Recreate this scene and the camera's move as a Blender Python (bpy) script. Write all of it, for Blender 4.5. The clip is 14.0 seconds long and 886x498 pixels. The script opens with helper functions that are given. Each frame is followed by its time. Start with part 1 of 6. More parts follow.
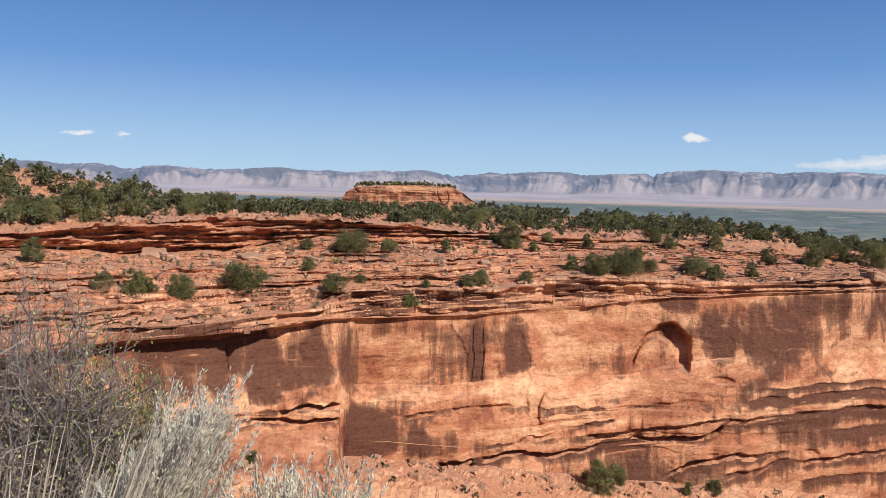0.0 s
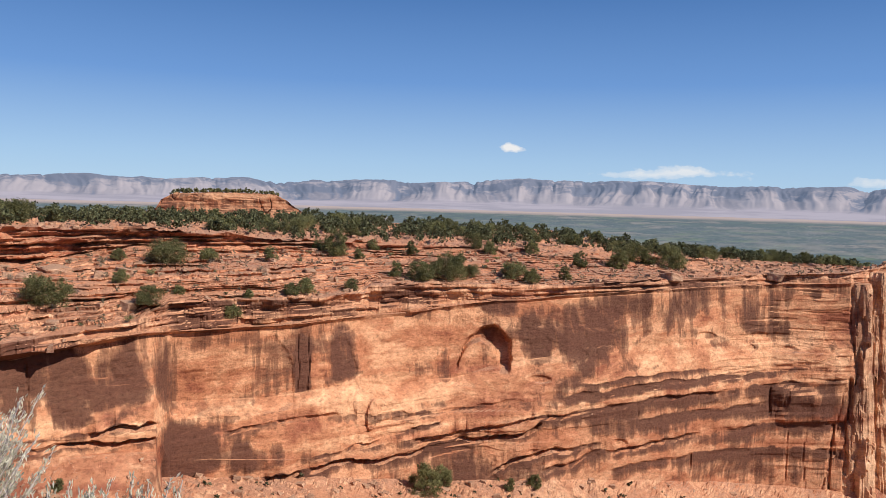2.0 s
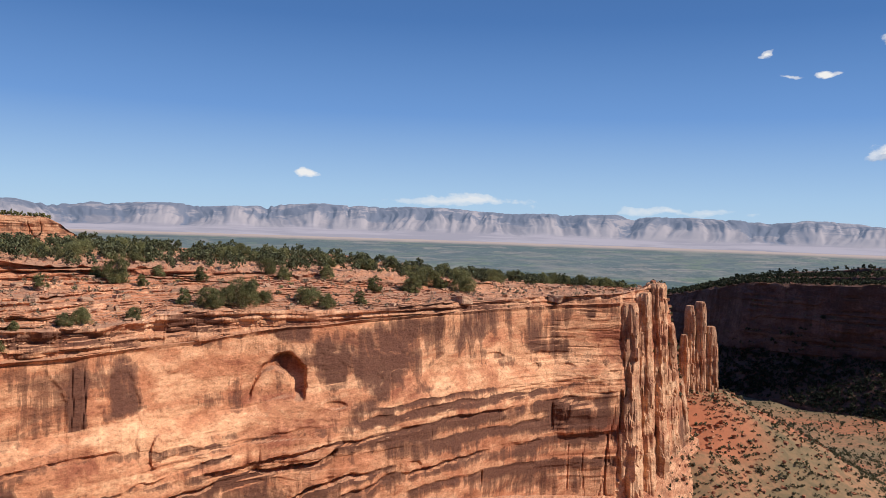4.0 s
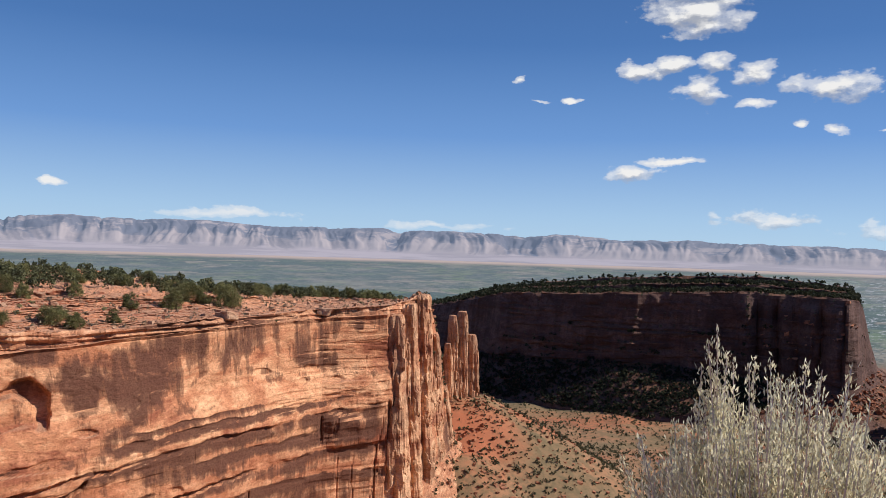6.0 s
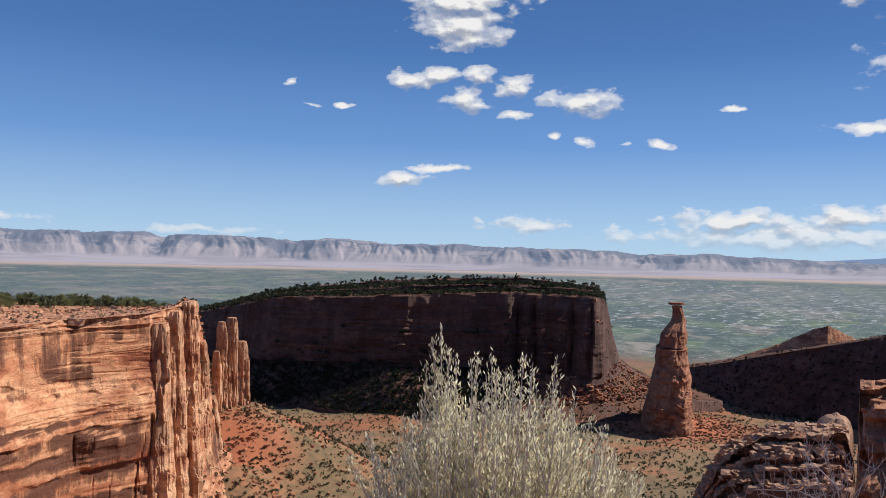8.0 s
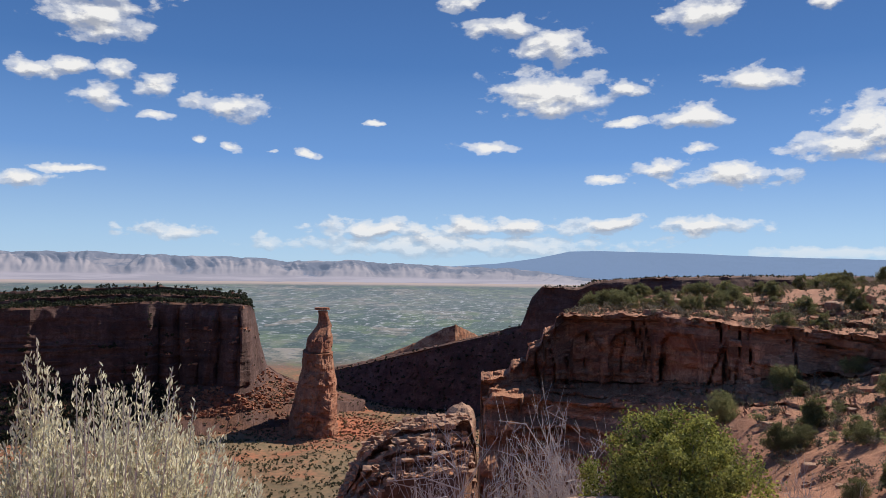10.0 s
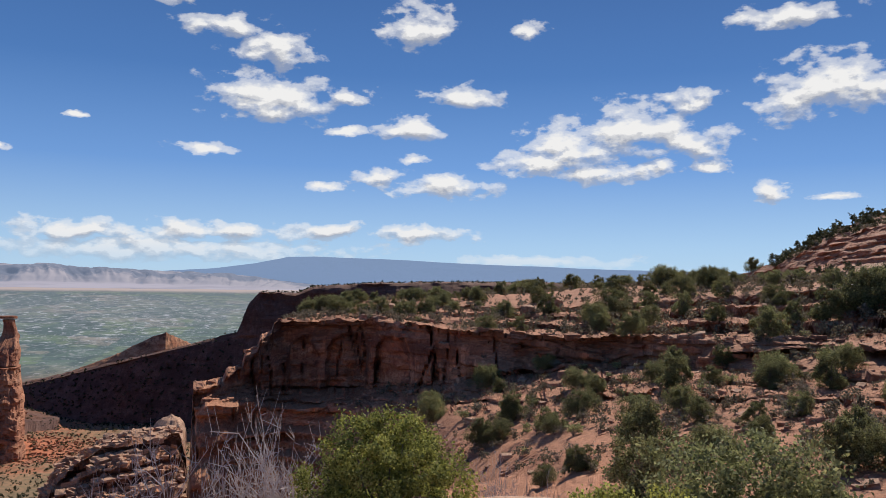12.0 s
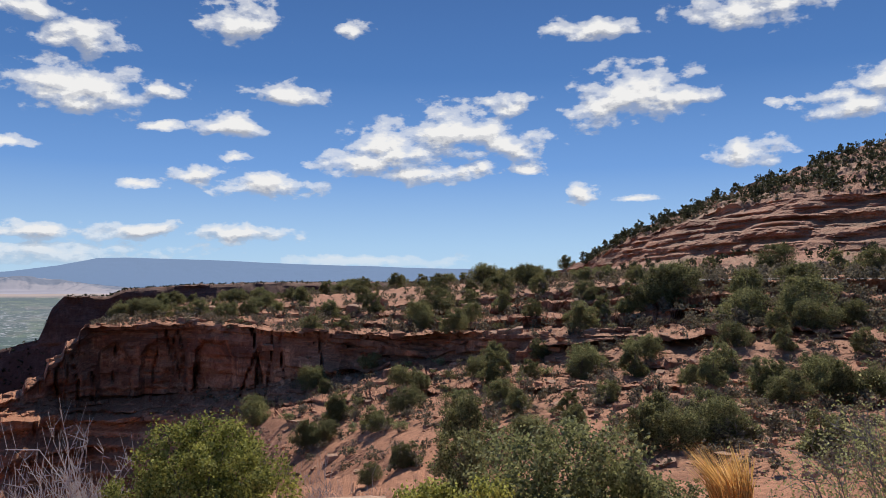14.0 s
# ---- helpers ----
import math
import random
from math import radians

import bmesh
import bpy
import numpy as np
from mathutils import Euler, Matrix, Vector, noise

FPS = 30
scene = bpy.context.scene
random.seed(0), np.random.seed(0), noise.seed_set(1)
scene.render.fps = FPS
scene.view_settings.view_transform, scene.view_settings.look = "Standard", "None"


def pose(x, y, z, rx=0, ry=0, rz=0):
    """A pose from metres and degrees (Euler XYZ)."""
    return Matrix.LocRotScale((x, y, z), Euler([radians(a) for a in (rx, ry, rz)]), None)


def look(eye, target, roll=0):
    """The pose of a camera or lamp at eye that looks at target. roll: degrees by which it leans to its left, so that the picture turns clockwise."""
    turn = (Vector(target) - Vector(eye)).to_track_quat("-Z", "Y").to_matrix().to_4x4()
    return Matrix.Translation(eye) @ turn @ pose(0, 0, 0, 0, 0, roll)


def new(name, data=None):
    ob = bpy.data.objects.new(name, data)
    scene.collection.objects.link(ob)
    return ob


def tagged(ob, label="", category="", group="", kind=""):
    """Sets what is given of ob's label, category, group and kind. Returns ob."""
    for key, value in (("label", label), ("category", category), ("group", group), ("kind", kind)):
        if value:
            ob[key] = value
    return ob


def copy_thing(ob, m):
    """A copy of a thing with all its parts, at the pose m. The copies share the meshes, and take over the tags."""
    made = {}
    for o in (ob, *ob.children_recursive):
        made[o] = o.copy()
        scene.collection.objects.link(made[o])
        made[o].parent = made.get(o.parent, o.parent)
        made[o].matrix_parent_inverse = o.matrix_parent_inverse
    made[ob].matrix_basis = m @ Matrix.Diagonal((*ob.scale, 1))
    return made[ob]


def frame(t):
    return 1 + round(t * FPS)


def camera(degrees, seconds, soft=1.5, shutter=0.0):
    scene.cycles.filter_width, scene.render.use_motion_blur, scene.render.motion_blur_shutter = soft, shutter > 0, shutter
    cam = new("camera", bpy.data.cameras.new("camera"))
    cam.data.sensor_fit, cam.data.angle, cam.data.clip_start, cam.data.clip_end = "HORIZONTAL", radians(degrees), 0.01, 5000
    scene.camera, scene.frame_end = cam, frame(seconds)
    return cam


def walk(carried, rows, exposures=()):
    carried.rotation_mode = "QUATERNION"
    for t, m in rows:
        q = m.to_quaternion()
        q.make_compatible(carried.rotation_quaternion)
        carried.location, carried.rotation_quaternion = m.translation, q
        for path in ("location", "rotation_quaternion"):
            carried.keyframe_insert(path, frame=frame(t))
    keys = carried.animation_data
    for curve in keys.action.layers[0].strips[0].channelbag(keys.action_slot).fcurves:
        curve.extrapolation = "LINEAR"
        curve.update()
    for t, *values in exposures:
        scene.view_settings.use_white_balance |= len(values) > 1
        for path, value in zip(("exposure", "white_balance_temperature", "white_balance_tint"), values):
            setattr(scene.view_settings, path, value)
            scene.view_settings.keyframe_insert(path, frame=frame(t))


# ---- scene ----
# World: metres, eye of the turning person at (0, 0, 1.6); bearings in degrees clockwise from +y.
EYE = 1.6
SWING = 0.43
cam = camera(57.3, 14.0, 0.85)


# where the arm points while the phone turns: it swings along in the middle of the sweep and all but rests towards the end
ARM = [(0.0, 12.0), (1.5, 16.0), (3.0, 21.5), (5.5, 39.1), (7.0, 50.1), (8.3, 60.0), (9.5, 66.0), (10.5, 68.5), (14.0, 72.0)]


def held(t, bearing, pitch, lean):
    """The phone is held at arm's length and swings round the body."""
    a = radians(float(np.interp(t, [k[0] for k in ARM], [k[1] for k in ARM])))
    return pose(SWING * math.sin(a), SWING * math.cos(a), EYE, 90 + pitch, 0, -bearing) @ pose(0, 0, 0, 0, 0, -lean)


ROWS = [
    (0.0, 0.00, -4.28, -1.49),
    (0.5, 3.12, -4.21, -1.57),
    (1.0, 5.84, -4.13, -1.60),
    (1.5, 8.46, -3.83, -1.48),
    (2.0, 12.31, -3.43, -1.54),
    (2.5, 16.42, -3.10, -1.70),
    (3.0, 19.40, -2.17, -1.79),
    (5.5, 39.13, -0.34, -1.80),
    (6.0, 42.87, 0.20, -1.74),
    (6.5, 46.69, 0.47, -1.90),
    (7.0, 50.09, 0.53, -1.85),
    (9.5, 76.70, 1.65, -0.64),
    (10.0, 83.35, 1.80, -0.65),
    (10.5, 89.32, 1.77, -0.68),
    (11.0, 94.36, 2.07, -0.81),
    (11.5, 99.26, 2.30, -0.96),
    (12.0, 103.01, 2.44, -0.83),
    (12.5, 106.51, 2.91, -0.68),
    (13.0, 110.46, 2.91, -0.48),
    (13.5, 113.26, 2.75, -0.20),
    (14.0, 115.33, 2.49, -0.01),
]
walk(cam, [(t, held(t, b, p, l)) for t, b, p, l in ROWS])

# ---- world, sun ----
SUN_BEARING, SUN_HEIGHT = 128.0, 41.0
world = bpy.data.worlds.new("sky")
scene.world = world
world.use_nodes = True
wt = world.node_tree
sky = wt.nodes.new("ShaderNodeTexSky")
sky.sky_type = "NISHITA"
sky.sun_disc = False
sky.sun_elevation = radians(SUN_HEIGHT)
sky.sun_rotation = radians(SUN_BEARING)
sky.altitude = 1800
sky.air_density, sky.dust_density, sky.ozone_density = 1.0, 0.3, 3.5
wt.nodes["Background"].inputs[1].default_value = 0.11
sun_data = bpy.data.lights.new("sun", "SUN")
sun_data.energy, sun_data.angle, sun_data.color = 5.6, radians(0.53), (1.0, 0.94, 0.86)
sun = new("sun", sun_data)
sb, sh = radians(SUN_BEARING), radians(SUN_HEIGHT)
SUN_WAY = Vector((math.sin(sb) * math.cos(sh), math.cos(sb) * math.cos(sh), math.sin(sh)))
sun.matrix_world = look(SUN_WAY * 900, (0, 0, 0))


# ---- noise ----
SHUFFLE = np.random.default_rng(5).permutation(2048).astype(np.int32)
SHUFFLE = np.concatenate([SHUFFLE, SHUFFLE, SHUFFLE[:2]])
HEIGHTS = np.random.default_rng(6).uniform(-1, 1, 4098).astype(np.float32)


def value_noise(x, y, z, seed=0):
    """Smooth noise between -1 and 1 on numpy arrays."""
    cells = []
    for q, way in ((x, 0), (y, 1), (z, 2)):
        q = np.asarray(q, np.float32) + np.float32((seed * 37.77 + way * 11.3) % 911)
        whole = np.floor(q)
        f = q - whole
        cells.append((whole.astype(np.int32) & 2047, f * f * (3 - 2 * f)))
    (ix, u), (iy, v), (iz, w) = cells
    out = 0
    for i in (0, 1):
        a = SHUFFLE[ix + i]
        wa = u if i else 1 - u
        for j in (0, 1):
            b = SHUFFLE[a + ((iy + j) & 2047)]
            wb = wa * (v if j else 1 - v)
            c = b + iz
            out = out + wb * (HEIGHTS[c] * (1 - w) + HEIGHTS[c + 1] * w)
    return out


def fbm(x, y, z, octaves=4, seed=0):
    total, amp, scale = 0, 0.5, 1.0
    for o in range(octaves):
        # each octave is turned, so that no grid shows
        c, d = math.cos(0.65 + 0.9 * o), math.sin(0.65 + 0.9 * o)
        total = total + amp * value_noise((x * c - y * d) * scale, (x * d + y * c) * scale, z * scale, seed + o)
        amp, scale = amp * 0.5, scale * 2.03
    return total


def ramp(v, lo, hi):
    t = np.clip((v - lo) / (hi - lo), 0, 1)
    return t * t * (3 - 2 * t)


def polar(bearing, r):
    a = np.radians(bearing)
    return r * np.sin(a), r * np.cos(a)


def spot(bearing, r, el):
    """A place by bearing, distance and angle of height over the eye."""
    x, y = polar(bearing, r)
    return Vector((float(x), float(y), EYE + r * math.tan(radians(el))))


# ---- materials ----
def material(name, rough=0.85):
    m = bpy.data.materials.new(name)
    m.use_nodes = True
    b = m.node_tree.nodes["Principled BSDF"]
    b.inputs["Roughness"].default_value = rough
    b.inputs["Specular IOR Level"].default_value = 0.2
    return m, m.node_tree, b


def node(tree, kind, **values):
    n = tree.nodes.new(kind)
    for key, value in values.items():
        if key in n.inputs:
            n.inputs[key].default_value = value
    return n


def place_vector(tree, scale):
    """World position times a scale per axis."""
    geo = tree.nodes.new("ShaderNodeNewGeometry")
    mul = tree.nodes.new("ShaderNodeVectorMath")
    mul.operation = "MULTIPLY"
    mul.inputs[1].default_value = scale
    tree.links.new(geo.outputs["Position"], mul.inputs[0])
    return mul.outputs[0]


def noise_at(tree, scale, detail=4.0, rough=0.55, distortion=0.0):
    n = node(tree, "ShaderNodeTexNoise", Scale=1.0, Detail=detail, Roughness=rough, Distortion=distortion)
    tree.links.new(place_vector(tree, scale), n.inputs["Vector"])
    return n.outputs["Fac"]


def steps(tree, value, stops, smooth=True):
    r = tree.nodes.new("ShaderNodeValToRGB")
    r.color_ramp.interpolation = "EASE" if smooth else "LINEAR"
    while len(r.color_ramp.elements) < len(stops):
        r.color_ramp.elements.new(0.5)
    for e, (at, c) in zip(r.color_ramp.elements, stops):
        e.position = at
        e.color = (c, c, c, 1) if isinstance(c, (int, float)) else (*c, 1)
    tree.links.new(value, r.inputs[0])
    return r.outputs[0]


def mix(tree, fac, a, b, blend="MIX"):
    m = tree.nodes.new("ShaderNodeMix")
    m.data_type, m.blend_type = "RGBA", blend
    for socket, value in ((m.inputs[0], fac), (m.inputs[6], a), (m.inputs[7], b)):
        if isinstance(value, (int, float)):
            socket.default_value = value
        elif isinstance(value, tuple):
            socket.default_value = (*value, 1)
        else:
            tree.links.new(value, socket)
    return m.outputs[2]


def maths(tree, op, a, b=0.0):
    m = tree.nodes.new("ShaderNodeMath")
    m.operation = op
    for socket, value in ((m.inputs[0], a), (m.inputs[1], b)):
        if isinstance(value, (int, float)):
            socket.default_value = value
        else:
            tree.links.new(value, socket)
    return m.outputs[0]


def bump(tree, shader, height, strength, distance):
    b = node(tree, "ShaderNodeBump", Strength=strength, Distance=distance)
    tree.links.new(height, b.inputs["Height"])
    tree.links.new(b.outputs[0], shader.inputs["Normal"])


def flatness(tree, lo, hi):
    geo = tree.nodes.new("ShaderNodeNewGeometry")
    sep = tree.nodes.new("ShaderNodeSeparateXYZ")
    tree.links.new(geo.outputs["Normal"], sep.inputs[0])
    return steps(tree, sep.outputs[2], [(lo, 0.0), (hi, 1.0)])


def sandstone(name, light, mid, red, varnish, soil, unit=1.0, streaks=0.5, dirt=(0.62, 0.85), strata=None, stained=False):
    """Layered canyon sandstone: beds by height, desert varnish in upright streaks, soil on the flats."""
    m, t, b = material(name, 0.9)
    u = 1.0 / unit
    beds = noise_at(t, (0.008 * u, 0.008 * u, 0.10 * u), 4, 0.6, 0.6)
    blot = noise_at(t, (0.045 * u, 0.045 * u, 0.08 * u), 7, 0.68, 0.5)
    grain = noise_at(t, (0.9 * u, 0.9 * u, 1.6 * u), 7, 0.7)
    mixd = maths(t, "ADD", maths(t, "MULTIPLY", beds, 0.42), maths(t, "MULTIPLY", blot, 0.58))
    col = steps(t, mixd, [(0.40, red), (0.47, mid), (0.53, light), (0.62, mid)])
    if strata:
        # each formation of the cliff has its own colour
        at = t.nodes.new("ShaderNodeAttribute")
        at.attribute_name = "stratum"
        own = steps(t, maths(t, "DIVIDE", at.outputs["Fac"], 13.0), [(k / 13.0, c) for k, c in strata], False)
        col = mix(t, 1.0, col, own, "MULTIPLY")
    mottle = noise_at(t, (0.16 * u, 0.16 * u, 0.3 * u), 9, 0.74, 0.6)
    col = mix(t, 1.0, col, steps(t, mottle, [(0.33, (0.62, 0.52, 0.5)), (0.47, (0.92, 0.88, 0.86)), (0.62, (1.12, 1.14, 1.16))]), "MULTIPLY")
    streak = noise_at(t, (0.2 * u, 0.2 * u, 0.014 * u), 7, 0.7, 0.2)
    patch = noise_at(t, (0.022 * u, 0.022 * u, 0.05 * u), 5, 0.6, 0.8)
    wet = maths(t, "ADD", maths(t, "MULTIPLY", streak, 0.5), maths(t, "MULTIPLY", patch, 0.5))
    if stained:
        # mapped varnish, together with the shade painted under the joints
        known = t.nodes.new("ShaderNodeAttribute")
        known.attribute_name = "varnish"
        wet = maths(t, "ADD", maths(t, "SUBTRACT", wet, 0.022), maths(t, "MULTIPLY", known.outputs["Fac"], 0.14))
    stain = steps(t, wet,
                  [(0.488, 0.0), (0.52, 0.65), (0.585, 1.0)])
    steep = maths(t, "SUBTRACT", 1.0, flatness(t, 0.45, 0.75))
    col = mix(t, maths(t, "MULTIPLY", maths(t, "MULTIPLY", stain, steep), streaks), col, varnish)
    speck = noise_at(t, (2.6 * u, 2.6 * u, 2.6 * u), 4, 0.7)
    ground = mix(t, steps(t, speck, [(0.42, 0.0), (0.62, 1.0)]), soil, tuple(c * 0.62 for c in soil))
    ground = mix(t, steps(t, blot, [(0.42, 0.0), (0.6, 0.7)]), ground, mid)
    col = mix(t, flatness(t, *dirt), col, ground)
    col = mix(t, 0.75, col, steps(t, grain, [(0.3, 0.38), (0.5, 0.86), (0.72, 1.22)]), "MULTIPLY")
    t.links.new(col, b.inputs["Base Color"])
    bump(t, b, maths(t, "ADD", grain, maths(t, "MULTIPLY", streak, 0.8)), 0.9, 0.35 * unit)
    return m


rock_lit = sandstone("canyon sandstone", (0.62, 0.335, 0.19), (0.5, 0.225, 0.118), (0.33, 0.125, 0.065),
                     (0.10, 0.045, 0.032), (0.47, 0.22, 0.12), 1.0, 0.8)
rock_cliff = sandstone("banded canyon sandstone", (0.71, 0.39, 0.222), (0.54, 0.24, 0.128), (0.33, 0.12, 0.068),
                       (0.125, 0.052, 0.034), (0.53, 0.275, 0.17), 1.0, 0.95, (0.72, 0.9),
                       [(0, (0.86, 0.86, 0.88)), (1.9, (0.92, 0.92, 0.94)), (2.1, (0.92, 0.84, 0.81)), (2.7, (0.87, 0.78, 0.75)), (3.0, (0.92, 0.86, 0.82)), (3.15, (1.08, 1.08, 1.06)), (4.9, (1.12, 1.12, 1.1)),
                        (5.15, (0.98, 0.92, 0.88)), (6.0, (0.95, 0.88, 0.84)), (7.0, (0.9, 0.86, 0.84)), (7.6, (1.0, 1.02, 1.05)), (8.3, (1.12, 1.14, 1.2)), (10.0, (1.1, 1.06, 1.08)), (11.0, (0.74, 0.64, 0.64)), (11.3, (0.92, 0.87, 0.82))], True)
# both mesas' rock and soil colours darkened to stand in for cloud shade
rock_far = sandstone("far mesa sandstone darkened for shade", (0.15, 0.085, 0.07), (0.115, 0.062, 0.052), (0.085, 0.044, 0.038),
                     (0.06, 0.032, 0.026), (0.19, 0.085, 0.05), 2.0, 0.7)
rock_near = sandstone("ledge sandstone", (0.58, 0.31, 0.185), (0.46, 0.205, 0.112), (0.36, 0.135, 0.074),
                      (0.10, 0.05, 0.038), (0.43, 0.195, 0.105), 0.5, 0.7)


def floor_material():
    m, t, b = material("canyon floor", 0.95)
    big = noise_at(t, (0.012, 0.012, 0.012), 5, 0.6, 0.5)
    fine = noise_at(t, (0.22, 0.22, 0.22), 5, 0.7)
    col = steps(t, big, [(0.40, (0.22, 0.14, 0.075)), (0.50, (0.31, 0.16, 0.085)), (0.60, (0.39, 0.14, 0.07))])
    col = mix(t, steps(t, fine, [(0.40, 0.0), (0.6, 0.6)]), col, (0.11, 0.095, 0.052))
    # red talus round the feet of the towers
    for cb, cr, size in ((74.7, 835, 150.0), (44.4, 405, 58.0), (47.0, 470, 35.0)):
        cx, cy = polar(cb, cr)
        geo = t.nodes.new("ShaderNodeNewGeometry")
        gap = t.nodes.new("ShaderNodeVectorMath")
        gap.operation = "DISTANCE"
        t.links.new(geo.outputs["Position"], gap.inputs[0])
        gap.inputs[1].default_value = (float(cx), float(cy), -135.0 if cr > 600 else -100.0)
        ring = maths(t, "ADD", maths(t, "DIVIDE", gap.outputs["Value"], size), maths(t, "MULTIPLY", big, 0.8))
        col = mix(t, steps(t, ring, [(0.75, 0.9), (1.3, 0.0)]), col, mix(t, fine, (0.46, 0.155, 0.075), (0.33, 0.115, 0.06)))
    # the irrigated valley: fields far out
    geo = t.nodes.new("ShaderNodeNewGeometry")
    dist = t.nodes.new("ShaderNodeVectorMath")
    dist.operation = "LENGTH"
    t.links.new(geo.outputs["Position"], dist.inputs[0])
    far = steps(t, maths(t, "DIVIDE", dist.outputs["Value"], 5000), [(0.25, 0.0), (0.3, 1.0)])
    vor = node(t, "ShaderNodeTexVoronoi", Scale=1.0, Randomness=0.9)
    vor.distance = "CHEBYCHEV"
    t.links.new(place_vector(t, (0.0075, 0.0115, 0.0)), vor.inputs["Vector"])
    shade = t.nodes.new("ShaderNodeSeparateColor")
    t.links.new(vor.outputs["Color"], shade.inputs[0])
    # field and grove colours lifted and blued to paint in the haze above
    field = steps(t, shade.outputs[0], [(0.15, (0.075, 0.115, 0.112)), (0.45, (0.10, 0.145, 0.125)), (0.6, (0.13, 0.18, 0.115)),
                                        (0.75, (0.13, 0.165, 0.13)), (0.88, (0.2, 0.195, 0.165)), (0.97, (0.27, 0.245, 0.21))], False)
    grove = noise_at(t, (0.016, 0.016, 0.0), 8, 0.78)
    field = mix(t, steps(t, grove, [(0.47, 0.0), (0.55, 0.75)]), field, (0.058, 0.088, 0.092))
    dusty = noise_at(t, (0.0022, 0.0022, 0.0), 4, 0.6)
    field = mix(t, steps(t, dusty, [(0.56, 0.0), (0.68, 0.45)]), field, (0.33, 0.29, 0.25))
    roofs = noise_at(t, (0.05, 0.05, 0.0), 4, 0.8)
    field = mix(t, maths(t, "MULTIPLY", steps(t, roofs, [(0.585, 0.0), (0.61, 1.0)]), steps(t, dusty, [(0.45, 0.0), (0.55, 1.0)])), field, (0.28, 0.28, 0.28))
    # the pale roofs of the town in the valley's middle
    tx, ty = polar(74.0, 2650)
    gap = t.nodes.new("ShaderNodeVectorMath")
    gap.operation = "DISTANCE"
    t.links.new(place_vector(t, (1, 1, 0)), gap.inputs[0])
    gap.inputs[1].default_value = (float(tx), float(ty), 0)
    heart = steps(t, maths(t, "DIVIDE", gap.outputs["Value"], 1500), [(0.35, 1.0), (0.8, 0.0)])
    house = steps(t, noise_at(t, (0.03, 0.03, 0.0), 5, 0.8), [(0.545, 0.0), (0.60, 1.0)])
    field = mix(t, maths(t, "MULTIPLY", maths(t, "MULTIPLY", heart, house), 0.85), field, (0.5, 0.5, 0.52))
    town = maths(t, "MULTIPLY", steps(t, maths(t, "DIVIDE", dist.outputs["Value"], 5000), [(0.42, 0.0), (0.5, 1.0), (0.6, 1.0), (0.68, 0.0)]), steps(t, noise_at(t, (0.02, 0.02, 0.0), 6, 0.75), [(0.46, 0.0), (0.62, 0.42)]))
    field = mix(t, town, field, (0.25, 0.245, 0.24))
    # painted haze: fields fade towards blue-grey with distance
    far_haze = steps(t, maths(t, "DIVIDE", dist.outputs["Value"], 5000), [(0.36, 0.0), (0.6, 0.25)])
    field = mix(t, far_haze, field, (0.185, 0.21, 0.235))
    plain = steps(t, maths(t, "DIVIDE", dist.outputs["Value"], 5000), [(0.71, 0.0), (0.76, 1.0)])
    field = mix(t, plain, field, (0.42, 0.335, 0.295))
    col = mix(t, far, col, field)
    near = steps(t, maths(t, "DIVIDE", dist.outputs["Value"], 100), [(0.2, 1.0), (0.6, 0.0)])
    col = mix(t, near, col, mix(t, fine, (0.42, 0.22, 0.13), (0.28, 0.15, 0.09)))
    t.links.new(col, b.inputs["Base Color"])
    bump(t, b, fine, 0.6, 0.6)
    return m


ground_mat = floor_material()


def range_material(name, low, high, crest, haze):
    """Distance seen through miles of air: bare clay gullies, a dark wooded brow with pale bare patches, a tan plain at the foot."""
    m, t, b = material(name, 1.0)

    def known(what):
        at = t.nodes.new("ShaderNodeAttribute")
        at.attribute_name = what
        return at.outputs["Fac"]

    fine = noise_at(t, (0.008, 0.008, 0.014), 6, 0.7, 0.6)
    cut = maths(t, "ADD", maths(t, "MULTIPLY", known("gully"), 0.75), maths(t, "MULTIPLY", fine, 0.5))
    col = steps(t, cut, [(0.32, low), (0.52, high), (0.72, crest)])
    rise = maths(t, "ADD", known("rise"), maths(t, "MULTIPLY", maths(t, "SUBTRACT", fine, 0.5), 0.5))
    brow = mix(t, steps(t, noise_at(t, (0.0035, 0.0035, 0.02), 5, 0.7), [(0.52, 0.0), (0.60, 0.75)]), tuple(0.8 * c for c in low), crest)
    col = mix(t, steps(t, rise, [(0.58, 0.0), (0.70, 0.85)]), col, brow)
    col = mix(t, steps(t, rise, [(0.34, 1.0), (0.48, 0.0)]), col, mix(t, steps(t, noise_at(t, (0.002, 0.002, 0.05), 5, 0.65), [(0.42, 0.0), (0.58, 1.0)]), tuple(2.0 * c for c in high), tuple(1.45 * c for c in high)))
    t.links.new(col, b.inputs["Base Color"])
    # air haze added as an even glow over the whole surface
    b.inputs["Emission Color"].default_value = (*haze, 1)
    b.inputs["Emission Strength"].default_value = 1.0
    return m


# haze is also in the base colours, pulled towards blue-grey
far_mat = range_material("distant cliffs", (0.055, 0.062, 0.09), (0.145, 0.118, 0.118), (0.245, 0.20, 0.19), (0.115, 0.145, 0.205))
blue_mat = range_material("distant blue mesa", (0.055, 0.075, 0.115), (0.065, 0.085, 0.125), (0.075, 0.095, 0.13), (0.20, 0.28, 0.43))


